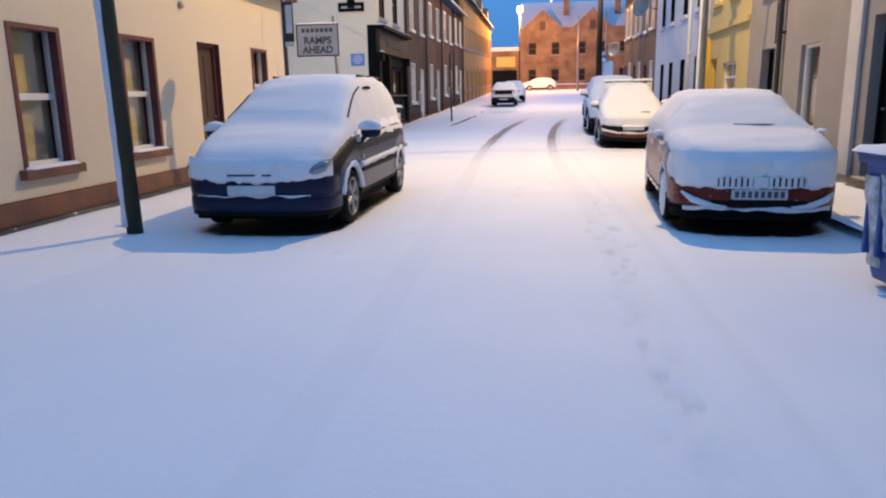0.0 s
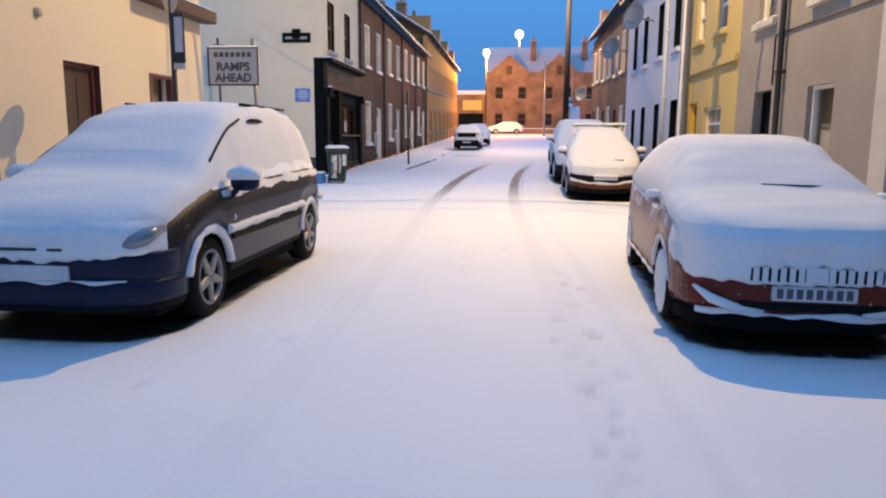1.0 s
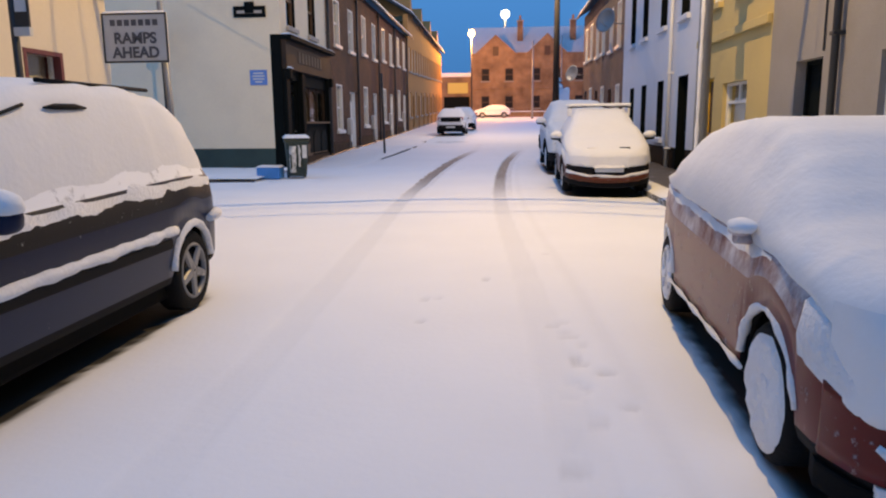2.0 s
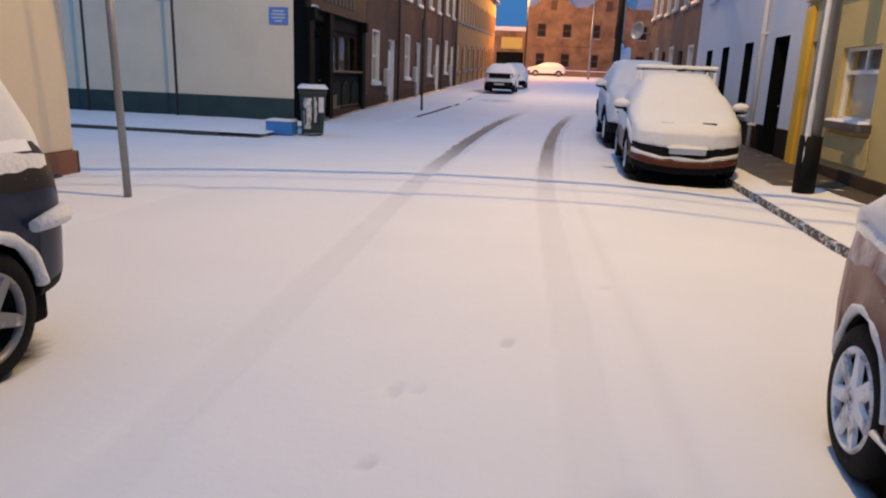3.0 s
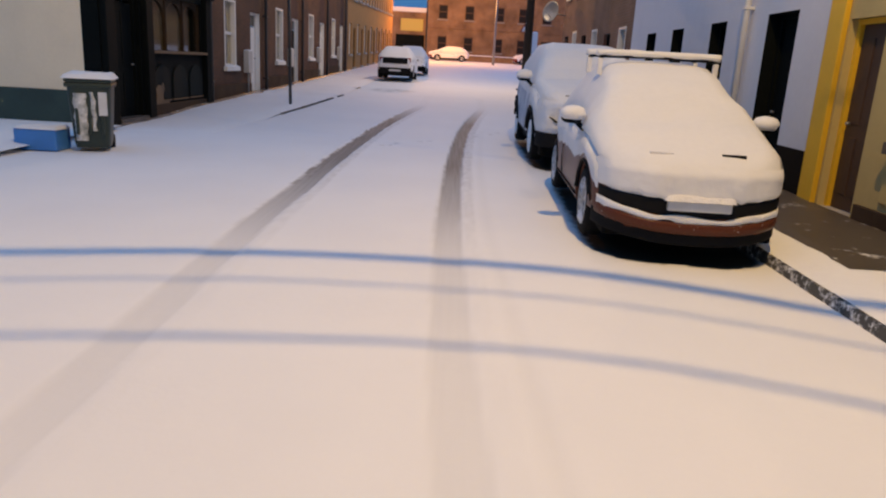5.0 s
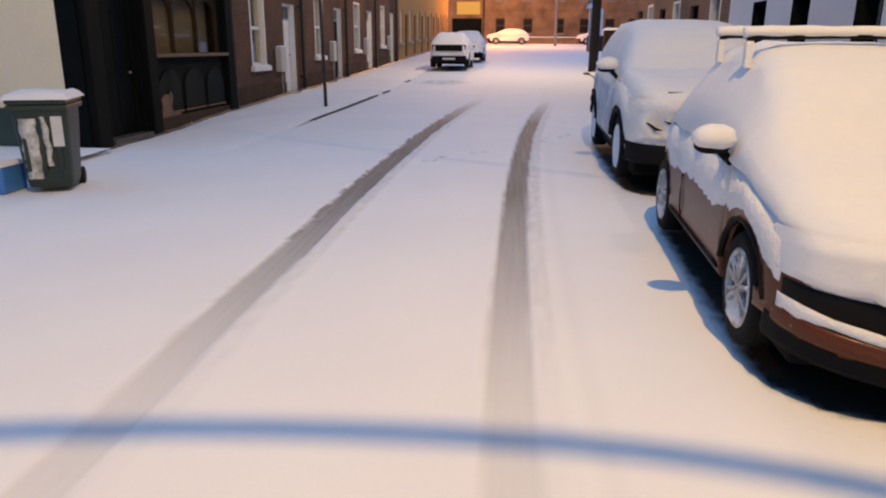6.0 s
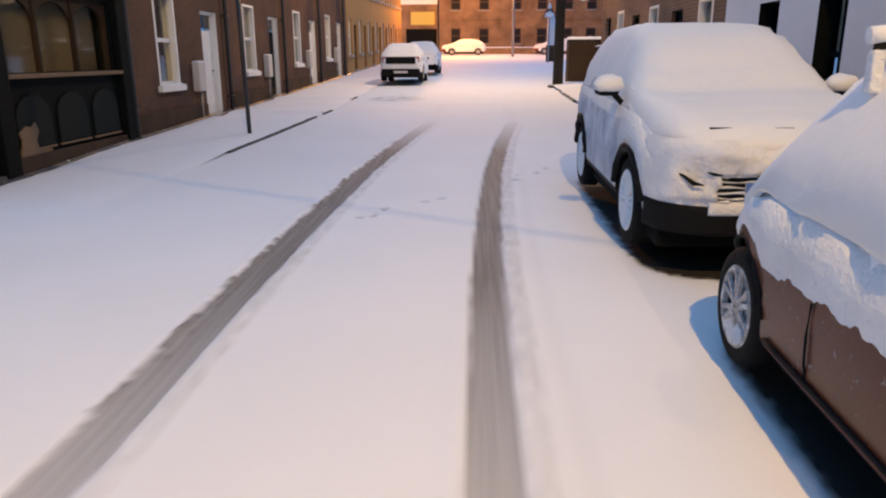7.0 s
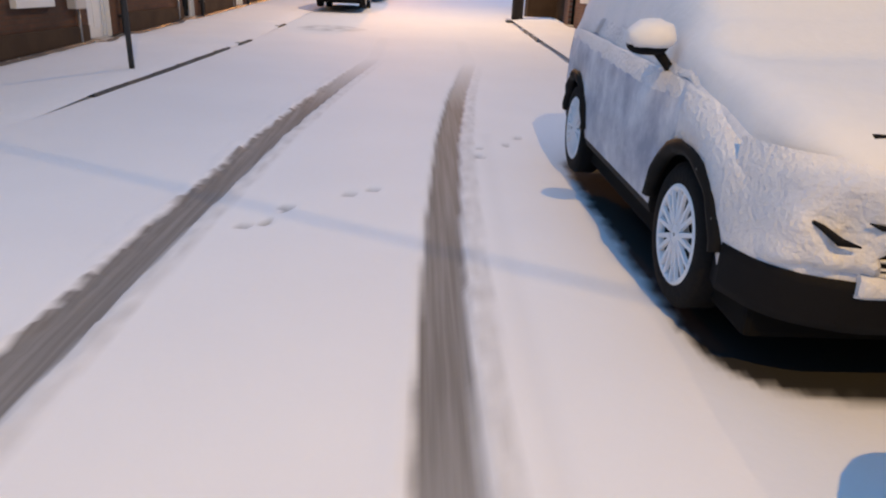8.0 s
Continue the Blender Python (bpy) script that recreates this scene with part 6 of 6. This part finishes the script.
HATCH = dict(length=4.05, width=1.68, wheel=0.3, axles=(0.92, 3.36), seed=7.0, snow=0.065, glass=(0.95, 3.85), rim=SILVER_WHITE, spokes=7, lip=SNOW_ROUGH, snow_from=0.02, snow_row=5,
             top=[(0, 0.64), (0.06, 0.74), (0.2, 0.82), (0.55, 0.9), (0.95, 0.98), (1.3, 1.15), (1.7, 1.32), (2.05, 1.38), (2.5, 1.39), (3.0, 1.37), (3.4, 1.29), (3.75, 1.09), (3.95, 0.9), (4.05, 0.8)],
             belt=[(0, 0.56), (0.1, 0.62), (0.5, 0.78), (0.95, 0.88), (2.0, 0.9), (3.3, 0.95), (3.8, 0.95), (4.05, 0.74)],
             plan=[(0, 0.42), (0.03, 0.58), (0.09, 0.74), (0.2, 0.88), (0.42, 0.97), (0.8, 1.0), (3.3, 1.0), (3.8, 0.93), (3.97, 0.86), (4.05, 0.76)],
             roof=[(0, 0.4), (0.12, 0.58), (0.35, 0.76), (0.9, 0.82), (1.5, 0.68), (2.0, 0.62), (3.0, 0.63), (3.6, 0.7), (4.05, 0.6)],
             low=[(0, 0.28), (0.12, 0.24), (0.5, 0.25), (3.6, 0.26), (3.95, 0.3), (4.05, 0.36)],
             paint=RED, upper=RED_UP, side_glass=SIDE_SNOW, sill=BLACK_TRIM, mirror=(1.25, 0.95), mirror_mat=RED_UP, mirror_size=0.42, packed="front",
             # the lowest strip, in underbody black, paints the shadow below the red bumper
             strips=[("bumper", 0.8, 0.16, 0.255, -0.015, UNDER, "black strip along the lower bumper"), ("snow_ledge", 0.7, 0.255, 0.29, 0.025, SNOW_ROUGH, "snow on the bumper ledge"), ("bumper", 0.8, 0.29, 0.56, 0.01, RED, "dark red bumper")],
             bits=[("number_plate", -0.26, 0.26, -0.03, 0.04, 0.37, 0.47, PLATE_WHITE, "snow-dusted number plate"), ("intake", -0.45, 0.45, -0.02, 0.05, 0.3, 0.36, BLACK_TRIM, "black lower intake"),
                   ("grille", -0.4, -0.06, -0.045, 0.09, 0.5, 0.59, BLACK_TRIM, "snow-filled grille slot"), ("grille", 0.06, 0.4, -0.045, 0.09, 0.5, 0.59, BLACK_TRIM, "snow-filled grille slot")])
red, skin_of = car("dark red hatchback with snow on bonnet, glass and roof", pose(1.74, 8.58, 0, 0, 0, -3.4), HATCH)
bars(red, -0.24, 0.24, -0.03, 0.39, 0.455, 8, PLATE_INK, -1)
for x0 in (-0.4, 0.06):
    for k in range(6):
        part("grille_bar", B(x0 + 0.012 + k * 0.055, x0 + 0.049 + k * 0.055, -0.053, 0.0, 0.495 + 0.012 * math.sin(k * 3), 0.595, 0.006), SNOW_ROUGH, red)
part("grille_bar", B(-0.07, 0.07, -0.052, 0.0, 0.49, 0.6, 0.015), SNOW_ROUGH, red)
swath(red, skin_of, 3, 6, (0.02, 0.6), 0.03, 0.5, 5.0)
part("snow_face", nose_snow(HATCH, 0.79, 0.46, 0.84, 0.05, 3.0, 0.35, 0.0, (0.4, 0.5, 0.595)), SNOW, red, "snow packed over the nose")
for sd in (-1, 1):
    bm = bmesh.new()
    tube(bm, [(sd * 0.3, -0.02, 0.29), (sd * 0.48, 0.0, 0.315), (sd * 0.62, 0.05, 0.36), (sd * 0.72, 0.13, 0.43)], [0.016, 0.03, 0.034, 0.012])
    part("snow_wedge", bm, SNOW_ROUGH, red)
swath(red, skin_of, 4, 6, (0.9, 3.9), 0.012, 0.9, 10.0)
for sd in (-1, 1):
    part("sill_snow", tube(bmesh.new(), [(sd * 0.845, y, 0.31) for y in np.linspace(1.2, 3.05, 16)], [0.012 + 0.006 * math.sin(k * 1.7) for k in range(16)]), SNOW_ROUGH, red)
part("wiper", tube(bmesh.new(), [(-0.1, 0.98, 1.065), (0.2, 0.97, 1.06), (0.5, 1.0, 1.05)], 0.008), BLACK_TRIM, red)

# black arch lips here paint the dark gap round the wheels
ESTATE = dict(HATCH, packed="low", mirror_size=0.88, lip=BLACK_TRIM, length=3.9, seed=11.0, snow=0.08, wheel=0.32, axles=(0.84, 3.34), smile=0.1, plan=[(0, 0.42), (0.03, 0.56), (0.09, 0.71), (0.2, 0.86), (0.42, 0.96), (0.8, 1.0), (3.2, 0.99), (3.6, 0.9), (3.8, 0.78), (3.9, 0.62)], paint=MAROON, upper=MAROON_UP, sill=MAROON, mirror_mat=BLACK_TRIM, glass=(0.9, 3.7), rim=SILVER, spokes=6, spoke_width=0.045, split=0.2, mirror=(1.28, 1.06),
              top=[(0, 0.62), (0.06, 0.7), (0.2, 0.79), (0.55, 0.92), (0.9, 1.04), (1.3, 1.26), (1.7, 1.45), (2.0, 1.53), (2.4, 1.55), (2.8, 1.52), (3.05, 1.44), (3.3, 1.27), (3.52, 1.05), (3.72, 0.84), (3.84, 0.7), (3.9, 0.6)],
              belt=[(0, 0.56), (0.1, 0.63), (0.5, 0.8), (0.95, 0.92), (2.0, 0.95), (3.1, 0.97), (3.5, 0.86), (3.75, 0.66), (3.9, 0.5)],
              strips=[("bumper", 0.8, 0.14, 0.27, -0.01, BLACK_TRIM, "black strip along the lower bumper"), ("bumper", 0.82, 0.24, 0.335, 0.035, MAROON, "maroon bumper"), ("snow_ledge", 0.78, 0.335, 0.385, 0.03, SNOW_ROUGH, "snow on the bumper"), ("grille", 0.77, 0.385, 0.53, 0.012, BLACK_TRIM, "dark curved grille")],
              bits=[("number_plate", -0.26, 0.26, -0.05, 0.03, 0.44, 0.54, PLATE_WHITE, "snow-caked number plate")])
est, skin_of = car("maroon estate car buried in snow, with roof rails", pose(1.88, 20.02, ground_z(21.5) + 0.02, 0.6, 0, -1.6), ESTATE)
bm = bmesh.new()
snow_pad(bm, -0.29, 0.29, -0.075, 0.02, 0.53, 0.05, 0.02, 0.6, 12)
part("snow", bm, SNOW_ROUGH, est)
for y, z in ((1.98, 1.66), (2.72, 1.67)):
    cb_ = part("cross_bar", tube(bmesh.new(), [(-0.6, y, z - 0.11), (-0.595, y, z - 0.02), (-0.55, y, z), (0, y, z + 0.012), (0.55, y, z), (0.595, y, z - 0.02), (0.6, y, z - 0.11)], 0.024), BLACK_TRIM, est, "roof bar carrying a ridge of snow")
    for sd in (-1, 1):
        part("bar_foot", B(sd * 0.6 - 0.025, sd * 0.6 + 0.025, y - 0.03, y + 0.03, z - 0.2, z - 0.03, 0.012), SNOW_ROUGH, cb_)
    pts = [(x, y + 0.006 * math.sin(x * 17), z + 0.03 - 0.06 * max(0.0, abs(x) - 0.54)) for x in np.linspace(-0.64, 0.64, 30)]
    part("snow", tube(bmesh.new(), pts, [0.036 + 0.01 * noise.noise((p[0] * 6, y, 1)) for p in pts]), SNOW, cb_)
swath(est, skin_of, 3, 6, (0.3, 3.75), 0.04, 1.3, 13.0, drop=0.012)
for sd in (-1, 1):
    part("door_seam", tube(bmesh.new(), [(sd * 0.815, 2.45, 0.3), (sd * 0.836, 2.45, 0.4), (sd * 0.842, 2.45, 0.52), (sd * 0.838, 2.45, 0.66)], 0.006), BLACK_TRIM, est)
    part("sill_strip", tube(bmesh.new(), [(sd * 0.83, y, 0.315) for y in np.linspace(1.25, 2.9, 12)], 0.012), BLACK_TRIM, est)
part("snow_lip", nose_snow(ESTATE, 0.8, 0.5, 0.8, 0.035, 15.0, 0.25, 0.0), SNOW, est, "snow hanging over the bonnet edge")
for x, t in ((0.3, 1), (-0.3, 0)):
    part("washer_slot", B(x - 0.1, x + 0.1, 0.2, 0.235, 0.84 + 0.022 * t, 0.885 + 0.008 * t, 0.006), BLACK_TRIM if t else SNOW_ROUGH, est)

SUV = dict(length=4.4, width=1.84, wheel=0.375, axles=(0.9, 3.5), seed=21.0, snow=0.085, glass=(1.05, 4.15), rim=ALLOY_CAKED, spokes=9, spoke_width=0.034, split=0.16, lip=BLACK_CAR, lip_size=0.045, mirror=(1.42, 1.28), mirror_mat=BLACK_TRIM, mirror_size=0.95,
           top=[(0, 0.88), (0.06, 0.95), (0.25, 1.04), (0.6, 1.12), (1.05, 1.2), (1.4, 1.42), (1.8, 1.66), (2.15, 1.75), (2.6, 1.77), (3.3, 1.74), (3.8, 1.64), (4.1, 1.4), (4.3, 1.1), (4.4, 0.95)],
           belt=[(0, 0.76), (0.1, 0.86), (0.6, 1.02), (1.05, 1.12), (2.0, 1.14), (3.6, 1.18), (4.2, 1.14), (4.4, 0.9)],
           plan=[(0, 0.5), (0.03, 0.63), (0.1, 0.78), (0.22, 0.88), (0.45, 0.96), (0.9, 1.0), (3.6, 1.0), (4.15, 0.95), (4.32, 0.88), (4.4, 0.8)],
           roof=[(0, 0.58), (0.3, 0.76), (1.0, 0.84), (1.7, 0.72), (2.2, 0.68), (3.4, 0.68), (4.0, 0.72), (4.4, 0.66)],
           low=[(0, 0.4), (0.12, 0.36), (0.5, 0.34), (3.8, 0.34), (4.25, 0.38), (4.4, 0.46)],
           paint=SUV_UP, upper=SUV_UP, side_glass=SIDE_SNOW, sill=BLACK_CAR,
           strips=[("bumper", 0.87, 0.3, 0.52, 0.012, BLACK_TRIM, "black strip along the lower bumper"), ("bumper_lip", 0.5, 0.46, 0.56, 0.035, SNOW_ROUGH, "snow-caked lip below the grille")],
           bits=[("grille", -0.5, 0.5, -0.02, 0.1, 0.57, 0.77, BLACK_TRIM, "dark slatted grille filled with snow"),
                 ("number_plate", -0.26, 0.26, -0.045, 0.0, 0.6, 0.71, PLATE_WHITE, "pale number plate")])
suv, skin_of = car("dark compact off-road car plastered with snow, parked at the kerb", pose(1.96, 24.86, ground_z(26.6) + 0.02, 1.2, 0, 0), SUV)
bars(suv, -0.18, 0.24, -0.045, 0.62, 0.69, 7, PLATE_INK, -1)
part("plate_band", B(-0.26, -0.21, -0.049, -0.04, 0.6, 0.71), SIGN_BLUE, suv, "blue band of the plate")
for k in range(5):
    pts = [(x, -0.03 + 0.05 * x * x, 0.588 + k * 0.04 + 0.004 * math.sin(x * 23 + k * 2)) for x in np.linspace(-0.46, 0.46, 25)]
    part("grille_bar", tube(bmesh.new(), pts, [max(0.003, 0.008 + 0.012 * noise.noise((p[0] * 9, k * 3.1, 2))) for p in pts], 6), SNOW_ROUGH, suv)
swath(suv, skin_of, 2, 6, (0.02, 1.15), 0.03, 0.9, 23.0)
swath(suv, skin_of, 4, 6, (1.1, 4.2), 0.03, 1.0, 25.0, drop=0.015)
swath(suv, skin_of, 5, 7, (0.95, 4.1), 0.03, 0.6, 24.0)
part("snow_ledge", nose_snow(SUV, 0.87, 0.53, 1.0, 0.07, 27.0, 0.75, -0.02, (0.46, 0.565, 0.765)), SNOW_ROUGH, suv, "snow packed round the grille")
for sd in (-1, 1):
    for pts, radii in (([(0.74, 0.05, 0.77), (0.69, 0.01, 0.745), (0.63, -0.03, 0.7), (0.56, -0.055, 0.69)], [0.004, 0.012, 0.018, 0.004]), ([(0.55, -0.05, 0.785), (0.5, -0.06, 0.77), (0.44, -0.07, 0.765)], [0.003, 0.011, 0.003])):
        part("headlight", tube(bmesh.new(), [(sd * p[0], p[1], p[2]) for p in pts], radii), BLACK_TRIM, suv, "dark slit of a buried headlamp")
bm = B(-0.5, 0.1, 0.13, 0.165, 1.055, 1.078, 0.004)
part("bonnet_gap", bm, BLACK_TRIM, suv)

FAR = dict(HATCH, seed=31.0, snow_row=4, packed="", paint=GREY_CAR, upper=SUV_UP, sill=BLACK_TRIM, mirror_mat=BLACK_TRIM, rim=SILVER,
           bits=[("number_plate", -0.26, 0.26, 4.05, 4.1, 0.3, 0.38, PLATE_WHITE, "pale number plate"), ("bumper", -0.72, 0.72, 3.9, 4.08, 0.2, 0.46, BLACK_TRIM, "black rear bumper"),
                 ("tail_lamp", -0.7, -0.52, 3.85, 4.04, 0.72, 0.9, RED_LAMP, "red tail lamp"), ("tail_lamp", 0.52, 0.7, 3.85, 4.04, 0.72, 0.9, RED_LAMP, "red tail lamp"),
                 ("tailgate_glass", -0.56, 0.56, 3.95, 4.09, 0.64, 0.9, BLACK_TRIM, "dark band of rear glass"), ("snow_ledge", -0.66, 0.66, 3.98, 4.11, 0.46, 0.56, SNOW_ROUGH, "snow on the rear bumper")])
car("grey hatchback under snow seen from behind, parked by the terrace", pose(-2.95, 51.2, ground_z(49), 1.7, 0, 180), FAR)
car("dark hatchback under snow, parked ahead of another car", pose(-2.65, 57.6, ground_z(55.5), 1.7, 0, 180), dict(FAR, seed=33.0, bits=()))
car("pale car under snow standing across the end of the street", pose(-3.1, 88.5, ground_z(88.5), 0, 0, -90), dict(FAR, seed=35.0, bits=()))
car("pale car under snow by the far boundary wall", pose(5.6, 90.2, ground_z(90), 0, 0, -90), dict(FAR, seed=37.0, bits=()))
